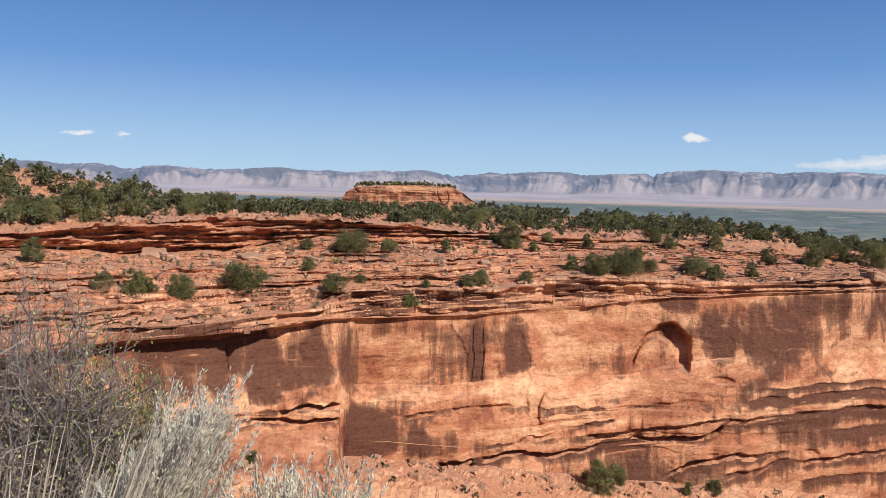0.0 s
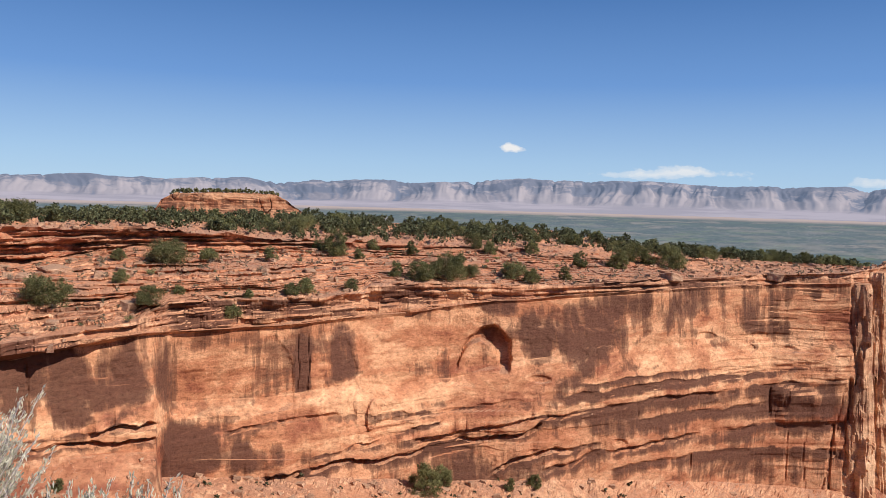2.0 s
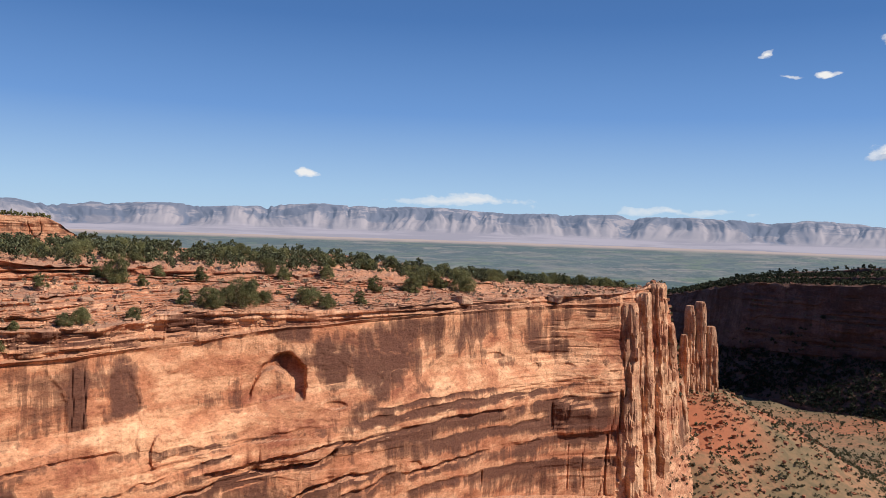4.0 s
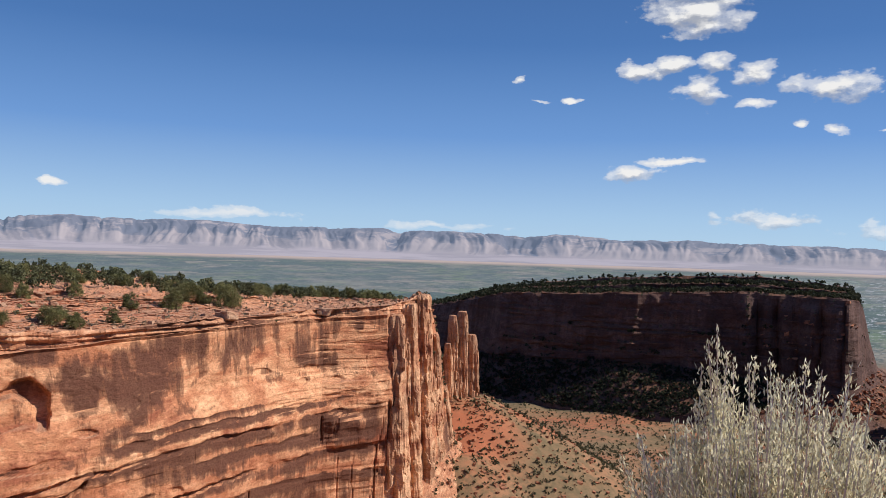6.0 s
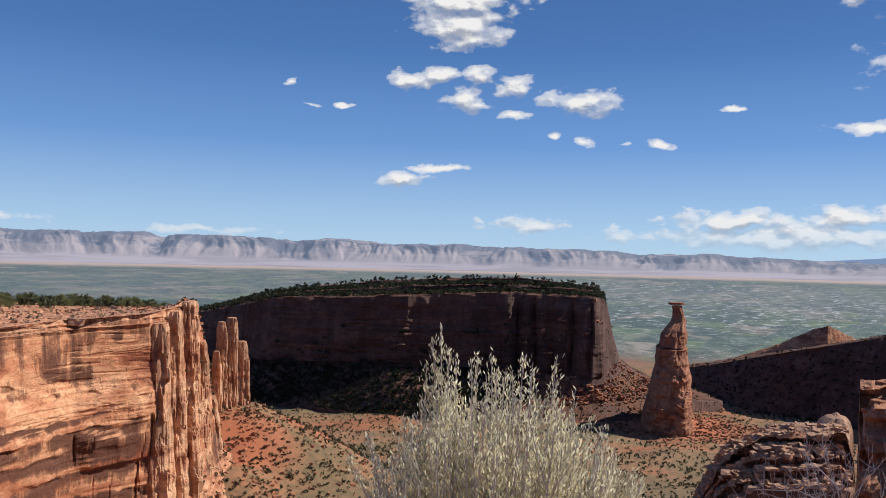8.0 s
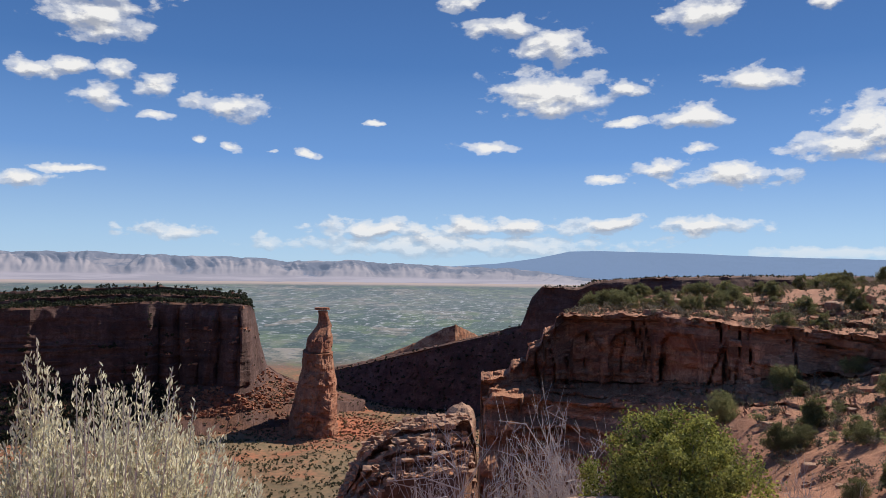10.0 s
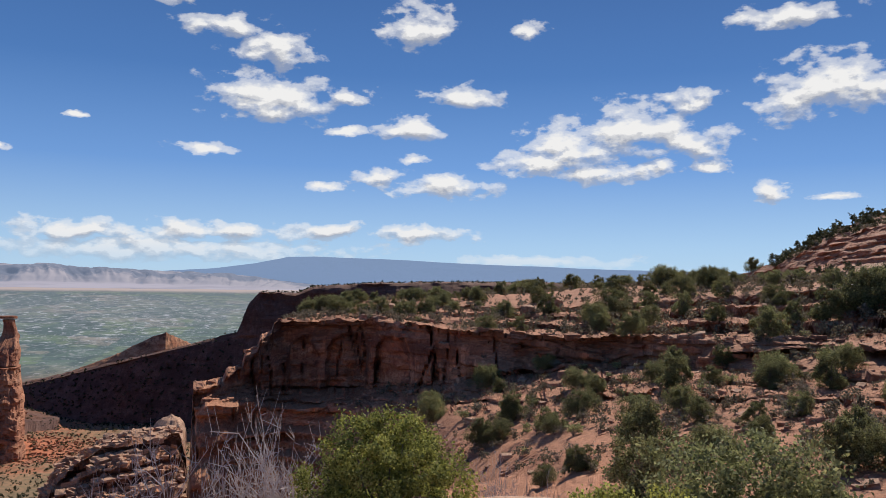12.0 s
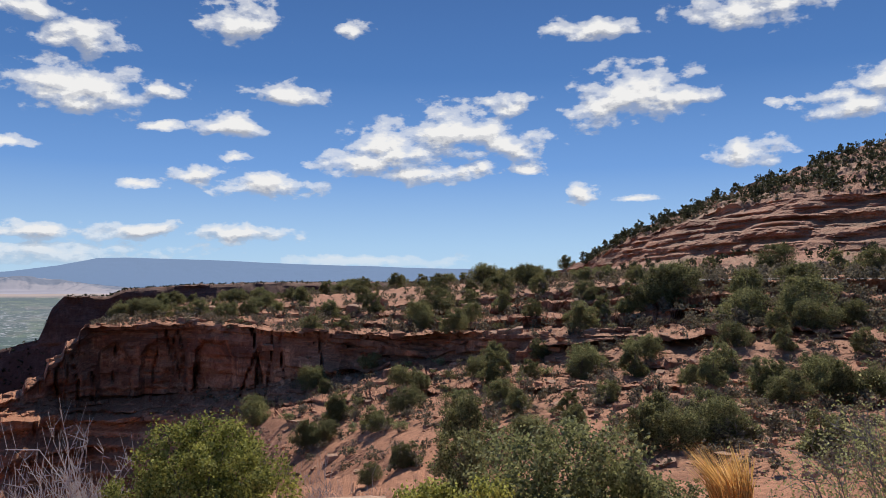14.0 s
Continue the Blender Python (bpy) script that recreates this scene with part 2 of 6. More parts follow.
# ---- meshes ----
def fill_quads(me, co, quads, smooth):
    me.vertices.add(len(co))
    me.vertices.foreach_set("co", np.ascontiguousarray(co, np.float32).ravel())
    me.loops.add(quads.size)
    me.loops.foreach_set("vertex_index", np.ascontiguousarray(quads, np.int32).ravel())
    me.polygons.add(len(quads))
    me.polygons.foreach_set("loop_start", np.arange(len(quads), dtype=np.int32) * 4)
    me.polygons.foreach_set("use_smooth", np.full(len(quads), smooth))
    me.update(calc_edges=True)


def mesh_object(name, verts, faces, mat, smooth=False):
    me = bpy.data.meshes.new(name)
    if isinstance(faces, np.ndarray):
        fill_quads(me, verts, faces, smooth)
    else:
        me.from_pydata(verts, [], faces)
        if smooth:
            me.polygons.foreach_set("use_smooth", np.ones(len(me.polygons), bool))
        me.update()
    me.materials.append(mat)
    return new(name, me)


def grid_mesh(name, X, Y, Z, mat, smooth=False):
    """One sheet from arrays of n columns and m rows."""
    n, m = X.shape
    me = bpy.data.meshes.new(name)
    co = np.stack([X, Y, Z], -1).reshape(-1, 3).astype(np.float32)
    i, j = np.meshgrid(np.arange(n - 1), np.arange(m - 1), indexing="ij")
    a = (i * m + j).ravel()
    quads = np.stack([a, a + m, a + m + 1, a + 1], -1).astype(np.int32)
    fill_quads(me, co, quads, smooth)
    me.materials.append(mat)
    return new(name, me)


def soft_steps(v):
    f = np.floor(v)
    return f + ramp(v - f, 0.3, 0.62)


SHEETS = []
# how far thin beds, bulges, joints, flutes, blocks, thick beds and spalls stand out on each style of face
STYLES = {"soil": (0.3, 0.4, 0.0, 0.0, 0.2, 0.0, 0.0), "massive": (0.05, 1.7, 0.9, 0.0, 0.0, 0.35, 0.32), "cleft": (0.12, 1.5, 1.3, 0.2, 0.1, 0.4, 0.35), "cap": (0.7, 0.5, 0.3, 0.0, 1.1, 0.5, 0.4), "bedded": (0.6, 0.8, 0.3, 0.0, 0.6, 0.2, 0.2), "fluted": (0.05, 0.9, 0.3, 1.0, 0.08, 0.2, 0.25)}


def sheet(name, b0, b1, db, rows, spans, mat, smooth=False, seed=1, shape=None, solid=True, limit=None, stains=(), sway=None, painted_shade=None):
    """Terrain swept over bearings. rows: lines of (bearing, distance, height angle) from the near foot to the far back.
    spans: for each gap between lines (pieces, terraces, face roughness, ground roughness, grain size, style)."""
    B = np.arange(b0, b1 + db / 2, db)
    lines = []
    for row in rows:
        k = np.array(row, float)
        r = np.interp(B, k[:, 0], k[:, 1])
        el = np.interp(B, k[:, 0], k[:, 2])
        if sway and sway[0] <= len(lines) <= sway[1]:
            el = el + sway[2] * fbm(B * 0.45, 0.35 * len(lines), 2, 5, seed + 50)
        if limit and len(lines) > 1:
            el = np.minimum(el, limit(B))
        lines.append((r, EYE + r * np.tan(np.radians(el))))
    Rs, Zs, Fs, Gs, Ss, Ks = [], [], [], [], [], []
    for q, (n, terr, face, soil, size, style) in enumerate(spans):
        (r0, z0), (r1, z1) = lines[q], lines[q + 1]
        for k in range(n):
            v = k / n
            fr = fz = v
            if terr:
                wob = 0.5 * value_noise(B * 0.3, q * 7.0, 0, seed + 40) + 0.35 * value_noise(B * 1.3, q * 7.0, 3, seed + 41) + 0.12 * np.floor(3 * value_noise(B * 3.1, q * 7.0, 5, seed + 42))
                u = v * terr + wob * min(1, v * 6) * min(1, (1 - v) * 6)
                i = np.floor(u)
                f = u - i
                fr = np.clip((i + np.clip(f / 0.62, 0, 1) - 0.10 * ramp(f, 0.62, 0.72)) / terr, 0, 1)
                fz = np.clip((i + 0.12 * np.clip(f / 0.62, 0, 1) + 0.88 * ramp(f, 0.64, 0.96)) / terr, 0, 1)
            Rs.append(r0 + (r1 - r0) * fr)
            Zs.append(z0 + (z1 - z0) * fz)
            edge = min(1.0, 4 * v + 0.25) if q == 0 else 1.0
            Fs.append(face * edge)
            Gs.append(soil * edge)
            Ss.append(size)
            Ks.append(style)
    Rs.append(lines[-1][0]), Zs.append(lines[-1][1]), Fs.append(0), Gs.append(0), Ss.append(Ss[-1]), Ks.append(Ks[-1])
    R, Z = np.stack(Rs, 1), np.stack(Zs, 1)
    F, G, S = (np.array(q, float)[None, :] for q in (Fs, Gs, Ss))
    X, Y = polar(B[:, None], R)
    # beds stand out or back each by its own amount; joints run upright; columns are fluted
    warp = 1.5 * S * fbm(X / (40 * S), Y / (40 * S), 0, 3, seed + 3)
    zl = Z + warp
    bed = value_noise(zl / (0.9 * S), X / (20 * S), Y / (20 * S), seed + 5) + 0.9 * value_noise(zl / (3.2 * S), X / (45 * S), Y / (45 * S), seed + 6)
    bed = np.clip(bed * 2.2, -1, 1)
    thick = np.clip(3 * value_noise(zl / (6.5 * S), X / (70 * S), Y / (70 * S), seed + 15), -1, 1)
    spall = soft_steps(1.9 * fbm(X / (16 * S), Y / (16 * S), Z / (7 * S), 4, seed + 16) + 0.8 * bed * ramp(fbm(X / (60 * S), Y / (60 * S), Z / (20 * S), 2, seed + 17), 0, 0.3))
    bulge = fbm(X / (26 * S), Y / (26 * S), Z / (22 * S), 6, seed + 7)
    rare = ramp(fbm(X / (50 * S), Y / (50 * S), Z / (50 * S), 2, seed + 13), 0.02, 0.2)
    crack = -rare * np.clip(1 - np.abs(fbm(X / (11 * S), Y / (11 * S), Z / (40 * S), 4, seed + 8)) * 22, 0, 1)
    flute = 1 - np.abs(fbm(X / (13 * S), Y / (13 * S), Z / (110 * S), 4, seed + 14)) * 3.4
    block = np.floor(5 * value_noise(X / (4 * S), Y / (4 * S), np.floor(zl / (1.7 * S)), seed + 9)) / 5 + np.floor(4 * value_noise(X / (9 * S), Y / (9 * S), np.floor(zl / (4 * S)) + 31, seed + 10)) / 4
    kinds = np.array([STYLES[k] for k in Ks], float)[None]
    push = F * (kinds[..., 0] * bed + kinds[..., 1] * bulge + kinds[..., 2] * crack + kinds[..., 3] * flute + kinds[..., 4] * block
                + kinds[..., 5] * thick + kinds[..., 6] * spall)
    lift = G * (fbm(X / (9 * S), Y / (9 * S), 0, 5, seed + 11) + 0.5 * np.clip(fbm(X / (2.5 * S), Y / (2.5 * S), 3, 3, seed + 12) * 4, 0, 1))
    if shape:
        push = push + shape(B[:, None] + 0 * R, R, Z)
    R = R - push
    X, Y = polar(B[:, None], R)
    ob = grid_mesh(name, X, Y, Z + lift, mat, smooth)
    level = np.concatenate([q + np.arange(n) / n for q, (n, *_) in enumerate(spans)] + [[len(spans)]])
    wavy = level[None, :] + 0.32 * fbm(X / 24, Y / 24, Z / 10, 5, seed + 20)
    ob.data.attributes.new("stratum", "FLOAT", "POINT").data.foreach_set("value", wavy.astype(np.float32).ravel())
    if stains:
        el = np.degrees(np.arctan2(Z - EYE, R))
        rag = 0.4 * fbm(X / 9, Y / 9, Z / 14, 5, seed + 21) + 0.65 * fbm(X / 5, Y / 5, Z / 45, 4, seed + 22)
        # painted joint shade goes into the same value as the real varnish
        dark = painted_shade(B[:, None] + 0 * R, el) if painted_shade else 0 * R
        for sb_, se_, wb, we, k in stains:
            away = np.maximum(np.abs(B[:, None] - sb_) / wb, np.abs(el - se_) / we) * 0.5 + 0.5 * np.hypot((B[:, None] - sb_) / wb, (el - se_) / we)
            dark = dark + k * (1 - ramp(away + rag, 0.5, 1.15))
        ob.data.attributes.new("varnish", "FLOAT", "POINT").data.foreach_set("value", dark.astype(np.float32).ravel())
    if solid:
        SHEETS.append(ob)
    return ob


# ---- the ground, one sheet to the horizon ----
def ground_height(b, r):
    z = np.interp(r, [0, 4.5, 7, 20, 60, 150, 400, 770, 1000, 1400, 2500, 3850, 4900],
                  [0, 0, -2.0, -14, -48, -75, -124, -155, -157, -152, -105, -41, -41])
    right = ramp(b, 84, 100) * (1 - ramp(b, 168, 185))
    zr = np.interp(r, [0, 5.5, 9, 14, 24, 60, 150, 400, 700], [0, -0.1, -2.6, -5.5, -11, -24, -60, -110, -150])
    z = np.where(r < 700, z * (1 - right) + zr * right, z)
    back = ramp(b, 165, 190) * (1 - ramp(b, 300, 328))
    zb = np.interp(r, [0, 10, 60, 400, 1200, 4900], [0, 0.2, 3, 12, 10, -41])
    z = z * (1 - back) + zb * back
    # the talus cone round the foot of the monument, and the apron under the cliff's end
    x, y = polar(b, r)
    for cb, cr, top, flat, fall in ((74.7, 835, -149, 24, 0.40), (43.8, 385, -92, 16, 0.62), (44.8, 432, -74, 12, 0.55)):
        cx, cy = polar(cb, cr)
        d = np.hypot(x - cx, y - cy)
        z = np.maximum(z, top - fall * np.clip(d - flat, 0, None))
    return z


B = np.concatenate([np.arange(-45, 160, 0.3), np.arange(160, 315.01, 2.5)])
r = np.concatenate([np.linspace(0.02, 12, 60)[:-1], np.geomspace(12, 4900, 330)])
BB, RR = np.meshgrid(B, r, indexing="ij")
GX, GY = polar(BB, RR)
rough = np.interp(RR, [0, 6, 30, 200, 800, 1300, 4900], [0.06, 0.12, 1.0, 5.0, 6.0, 3.0, 2.0])
GZ = ground_height(BB, RR) + rough * fbm(GX / 45, GY / 45, 0, 6, 2) + 0.06 * np.clip(RR / 6, 0, 1) * fbm(GX, GY, 0, 4, 5)
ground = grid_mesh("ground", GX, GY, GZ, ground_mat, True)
tagged(ground, "dry canyon floor running out to an irrigated valley", "ground", kind="structure")
SHEETS.append(ground)

# ---- the sunlit cliff with its terraces and upper rim ----
A_ROWS = [
    [(-45, 70, -40), (-28, 110, -32), (-5, 150, -29), (12, 165, -27), (28, 210, -26), (40, 280, -24), (47, 330, -22)],
    [(-45, 95, -24), (-28, 135, -20.5), (-5, 172, -20.5), (12, 190, -22), (28, 235, -21.5), (40, 300, -20), (44, 345, -17), (47, 390, -16.4)],
    [(-45, 110, -19), (-28, 148, -17.2), (-15.7, 166, -16.8), (-7.1, 176, -17), (-6.7, 185, -18.6), (5, 197, -19.3), (12, 215, -19.4), (20, 226, -18.9), (28, 258, -18.3), (34, 300, -17.8), (39.9, 322, -17.3), (42.5, 350, -15), (44, 375, -13.5), (45, 400, -12.2), (47, 430, -12)],
    [(-45, 110, -17), (-28, 147, -16.2), (-15.7, 166, -15.7), (-7.1, 177, -15.9), (-6.2, 185.5, -17.6), (3, 195, -17.9), (9.4, 209, -16.9), (13.4, 218.5, -16.1), (17.4, 224, -15.3), (21.4, 232, -14.5), (25.4, 246, -13.5), (29.3, 266, -12.6), (34.8, 303, -11.4), (39.6, 320, -10.5), (42, 350, -10.5), (43.8, 380, -11), (45, 420, -11), (47, 450, -11)],
    [(-45, 109, -15), (-28, 148, -13.3), (-15.7, 168, -13), (-7.3, 179, -13.2), (-6.1, 187.5, -15.0), (0, 194, -14.9), (5.4, 200.5, -14.2), (10.9, 216, -13.8), (13.3, 221, -13.5), (17.3, 226.5, -12.3), (21.3, 234.5, -11.6), (25.2, 248.5, -10.8), (29.1, 268.5, -10.1), (34.7, 305.5, -9.3), (39.4, 321, -8.4), (42, 352, -8), (43.6, 384, -8.5), (45, 425, -10.5), (47, 460, -10.5)],
    [(-45, 109.5, -14), (-28, 148.5, -12.6), (-15.7, 168.5, -12.4), (-7.3, 179.5, -12.6), (-6.1, 190, -13.8), (0, 197, -13.8), (5.4, 203.5, -13.1), (10.9, 219, -12.7), (13.3, 224, -12.4), (17.3, 229, -11.2), (21.3, 237, -10.5), (25.2, 251, -9.8), (29.1, 271, -9.1), (34.7, 308, -8.3), (39.4, 323, -7.4), (42, 352, -7.4), (43.6, 384, -8.4), (45, 425, -10.4), (47, 460, -10.4)],
    [(-45, 109, -12), (-28, 149, -11.2), (-15.9, 170, -10.6), (-12.3, 174.5, -10.1), (-8.4, 180, -9.5), (-6, 189, -9.4), (-2.5, 192.5, -9.3), (3, 202, -9.0), (6.9, 213, -8.5), (10.8, 221, -8.0), (15.2, 229.5, -7.3), (21.2, 243.5, -6.6), (27, 262, -5.9), (34.5, 308.5, -5.15), (39.1, 322, -4.7), (41, 345, -4.6), (42.3, 365, -4.8), (43.4, 390, -7), (45, 430, -10.2), (47, 470, -10.2)],
    [(-45, 106, -11.6), (-28, 145, -10.9), (-16.1, 165.5, -10.3), (-12.3, 170.5, -9.9), (-8.4, 176.5, -9.3), (-6, 187, -9.2), (-2.5, 190.8, -9.1), (3, 200.6, -8.8), (6.7, 211.3, -8.3), (7.2, 213.4, -8.2), (10.8, 220.2, -7.8), (15.2, 228.7, -7.1), (21.2, 242.4, -6.4), (27, 261.2, -5.7), (34.5, 307.7, -4.95), (39.1, 321.3, -4.5), (41, 345, -4.2), (42.3, 366, -4.2), (43.4, 391, -6.8), (45, 432, -10), (47, 470, -10)],
    [(-45, 107, -10), (-28, 146, -9.8), (-16.1, 166, -9.5), (-8.4, 178, -8.5), (-6.3, 187, -7.2), (3, 201, -7.05), (6.7, 212, -6.5), (7.3, 214.5, -6.05), (10.8, 221, -5.8), (21.2, 243, -5.7), (27, 262, -5.0), (34.5, 309, -4.3), (39.1, 324, -3.9), (40.6, 340, -3.5), (41.3, 350, -3.0), (42.2, 370, -3.0), (43.3, 392, -6.5), (45, 435, -9.9), (47, 475, -9.9)],
    [(-45, 130, -6.5), (-28, 170, -5.9), (-15, 185, -6.0), (-7, 195, -6.0), (0.7, 206, -5.6), (7, 228, -5.0), (16, 248, -4.7), (23.4, 272, -4.5), (28.8, 296, -4.3), (33.8, 330, -3.9), (39, 345, -3.7), (41.3, 362, -3.2), (42.2, 380, -3.5), (43.3, 410, -8), (47, 490, -10)],
    [(-45, 160, -4), (-28, 200, -4.3), (-21, 212, -4.8), (-15, 218, -4.5), (-8.5, 232, -3.4), (0.7, 240, -3.6), (7, 255, -3.5), (16, 270, -3.6), (23.4, 290, -3.7), (28.8, 310, -3.8), (33.8, 345, -3.6), (39, 365, -3.5), (42.2, 390, -4), (43.3, 420, -9), (47, 510, -10.2)],
    [(-45, 161, -2.5), (-28, 195, -3.5), (-21, 205, -2.8), (-15, 211, -2.5), (-8.1, 228, -2.35), (0.7, 239, -3.0), (7, 257, -3.1), (16, 273, -3.3), (23.4, 293, -3.5), (28.8, 313, -3.6), (33.8, 350, -3.5), (39, 370, -3.5), (42.2, 395, -4.2), (43.3, 425, -9.2), (47, 515, -10.3)],
    [(-45, 230, 1.5), (-28.7, 300, 0.6), (-25.5, 305, 0.3), (-22, 310, -0.4), (-18.7, 315, -1.3), (-13, 320, -1.7), (-7, 330, -1.75), (2.5, 350, -1.6), (12.3, 350, -1.8), (19.7, 360, -2.1), (28.7, 380, -3.1), (33.8, 390, -3.5), (39, 395, -3.7), (42.2, 410, -4.8), (43.3, 440, -9.6), (47, 530, -10.5)],
    [(-45, 420, -4), (-20, 520, -5), (12, 560, -6), (28, 560, -8), (42, 520, -12), (47, 600, -13)],
]
A_SPANS = [(10, 0, 0, 1.0, 1, "soil"), (18, 0, 0.3, 1.2, 1, "soil"), (44, 0, 1.0, 0, 1, "massive"), (40, 0, 0.75, 0, 1, "massive"), (16, 0, 0.8, 0.0, 1, "massive"),
           (58, 0, 0.9, 0, 1, "massive"), (8, 0, 0.7, 0, 1, "massive"), (28, 0, 1.1, 0, 0.9, "cap"), (96, 9, 2.0, 0.4, 0.7, "bedded"),
           (80, 7, 2.0, 0.5, 0.7, "bedded"), (30, 0, 2.2, 0, 0.6, "bedded"), (40, 0, 0, 1.2, 1, "soil"), (12, 0, 0, 2, 2, "soil")]


# the larger sheets of dark varnish, and the clean places: bearing, height angle, half width, half height, strength
CLIFF_VARNISH = [(-9.6, -12.8, 3.8, 3.0, 0.8), (-16.7, -11.8, 5.2, 3.2, 0.6), (-4.7, -17.2, 2.5, 2.2, 1.6), (-1.5, -17.4, 0.9, 1.5, 1), (0.5, -18.1, 2.4, 1.2, 0.5), (2.7, -11.8, 0.7, 2.4, 1.3), (5.4, -11.3, 1.3, 2.2, 1.1), (0.7, -11.6, 1.5, 2.0, 0.35), (18.9, -9.3, 1.4, 2.0, 0.9), (22.1, -9.0, 2.4, 2.2, 0.7), (21.6, -12.8, 2.0, 1.4, 0.8), (12.6, -14.3, 3.2, 0.5, 0.5)]
EAST_VARNISH = [(25.4, -14.8, 4.4, 1.0, 0.58), (31.2, -13.4, 4.0, 0.9, 0.58), (36.7, -12.4, 3.0, 1.2, 0.65), (32.5, -16.1, 4.4, 1.6, 0.5), (37.9, -15.8, 2.4, 2.8, 0.65), (34.3, -7.0, 2.0, 1.4, 0.43), (28.6, -7.3, 1.0, 1.4, 0.36), (25.1, -6.9, 2.4, 0.7, 0.36)]
CAP_VARNISH = [(-4.2, -8.2, 2.2, 1.0, 1.5), (2.2, -7.8, 4.8, 0.6, 0.7), (10.0, -6.8, 2.8, 0.9, 1), (15.6, -7.3, 2.4, 0.7, 0.9), (25.1, -5.4, 4.8, 0.4, 0.8), (30.8, -5.0, 4.0, 0.4, 0.6)]
BARE_ROCK = [(-3.4, -12.0, 2.6, 1.8, -0.5), (10.1, -9.9, 3.2, 2.0, -0.8), (10.9, -13.4, 8.0, 1.0, -0.9), (15.4, -15.0, 4.4, 0.6, -0.8), (32.9, -9.9, 8.0, 1.0, -1), (37.5, -6.7, 2.4, 1.4, -0.8), (30.2, -7.8, 2.0, 0.8, -0.4), (7.8, -16.5, 4.8, 0.7, -0.5)]
STAINS = CLIFF_VARNISH + EAST_VARNISH + CAP_VARNISH + BARE_ROCK


def cliff_end(b):
    return np.interp(b, [41.7, 42.0, 42.5, 43.1, 43.9, 45, 47], [2.0, -3.2, -5.4, -8.8, -12.8, -13.4, -14.5])



# bedding joints across the face: the line, how far the bed above stands out, how deep the joint is cut
BEDS = [
    ([(9.4, -16.9), (13.4, -16.1), (17.4, -15.3), (19.4, -14.9), (21.5, -14.5), (25.4, -13.5), (29.3, -12.6), (34.8, -11.4), (39.6, -10.5)], 0.75, 0.5),
    ([(-2.1, -19.5), (1.7, -18.8), (6.3, -18.0), (10.2, -17.8), (11.8, -17.0), (14.2, -16.5), (17.5, -16.2), (19.9, -15.1)], 0.7, 1.5),
    ([(15.9, -18.9), (17.5, -17.9), (19.1, -17.3), (21.5, -16.7), (24.5, -16.2)], 0.6, 1.2),
    ([(19.6, -18.5), (23.5, -16.9), (25.5, -16.4), (29.4, -15.2), (34.9, -13.8), (38.5, -13.3), (39.7, -12.8)], 0.7, 0.5),
    ([(3.2, -17.9), (6.3, -17.1), (9.4, -16.2), (13, -15.2)], 0.55, 0.3),
    ([(-18, -15.6), (-12.3, -15.5), (-9.1, -15.2), (-6.7, -15.1)], 0.8, 0.8),
    ([(-17, -16.5), (-12, -16.1), (-9.5, -16.2), (-6.8, -16.0)], 0.5, 0.9),
    ([(-2.8, -15.9), (3.1, -15.1), (11.8, -14.8), (15.8, -14.1), (19.4, -13.7)], 0.4, 0.1),
    ([(21, -13.4), (26, -12.3), (31, -11.3), (39.5, -9.7)], 0.3, 0.1),
    ([(22, -12.6), (28, -11.2), (34, -10.3), (39.5, -9.2)], 0.25, 0.1),
    ([(26, -14.6), (31, -13.4), (34.5, -12.6)], 0.3, 0.2),
    ([(24, -17.9), (30, -16.4), (36, -15.2), (39.5, -14.8)], 0.35, 0.2),
]
# upright clefts: bearing, top, foot, half width, depth
CLEFTS = [(34.65, -11.4, -13.7, 0.14, 1.6), (39.4, -10.3, -18.5, 0.16, 2.6), (38.5, -13.2, -18.5, 0.12, 1.6), (37.0, -14.0, -18.0, 0.08, 0.7), (35.9, -14.0, -17.6, 0.08, 0.8),
          (26.3, -12.6, -15.0, 0.07, 0.5), (23.4, -9.8, -12.0, 0.07, 0.6), (2.3, -9.4, -13.8, 0.10, 0.5), (3.0, -9.4, -13.8, 0.10, 0.5), (29.9, -16.2, -17.6, 0.14, 1.3), (-14.9, -10.6, -14.5, 0.1, 0.6)]


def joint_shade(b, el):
    """Shade painted as a dark strip under each bedding joint; the lip above is paled."""
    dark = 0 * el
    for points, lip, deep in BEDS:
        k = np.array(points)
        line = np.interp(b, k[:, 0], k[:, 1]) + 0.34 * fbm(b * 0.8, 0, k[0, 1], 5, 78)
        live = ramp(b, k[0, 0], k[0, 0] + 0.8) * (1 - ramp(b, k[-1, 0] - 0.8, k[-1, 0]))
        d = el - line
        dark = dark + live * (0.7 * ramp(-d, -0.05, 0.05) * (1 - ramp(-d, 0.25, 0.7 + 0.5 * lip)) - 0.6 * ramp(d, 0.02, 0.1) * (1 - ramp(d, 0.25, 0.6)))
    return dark


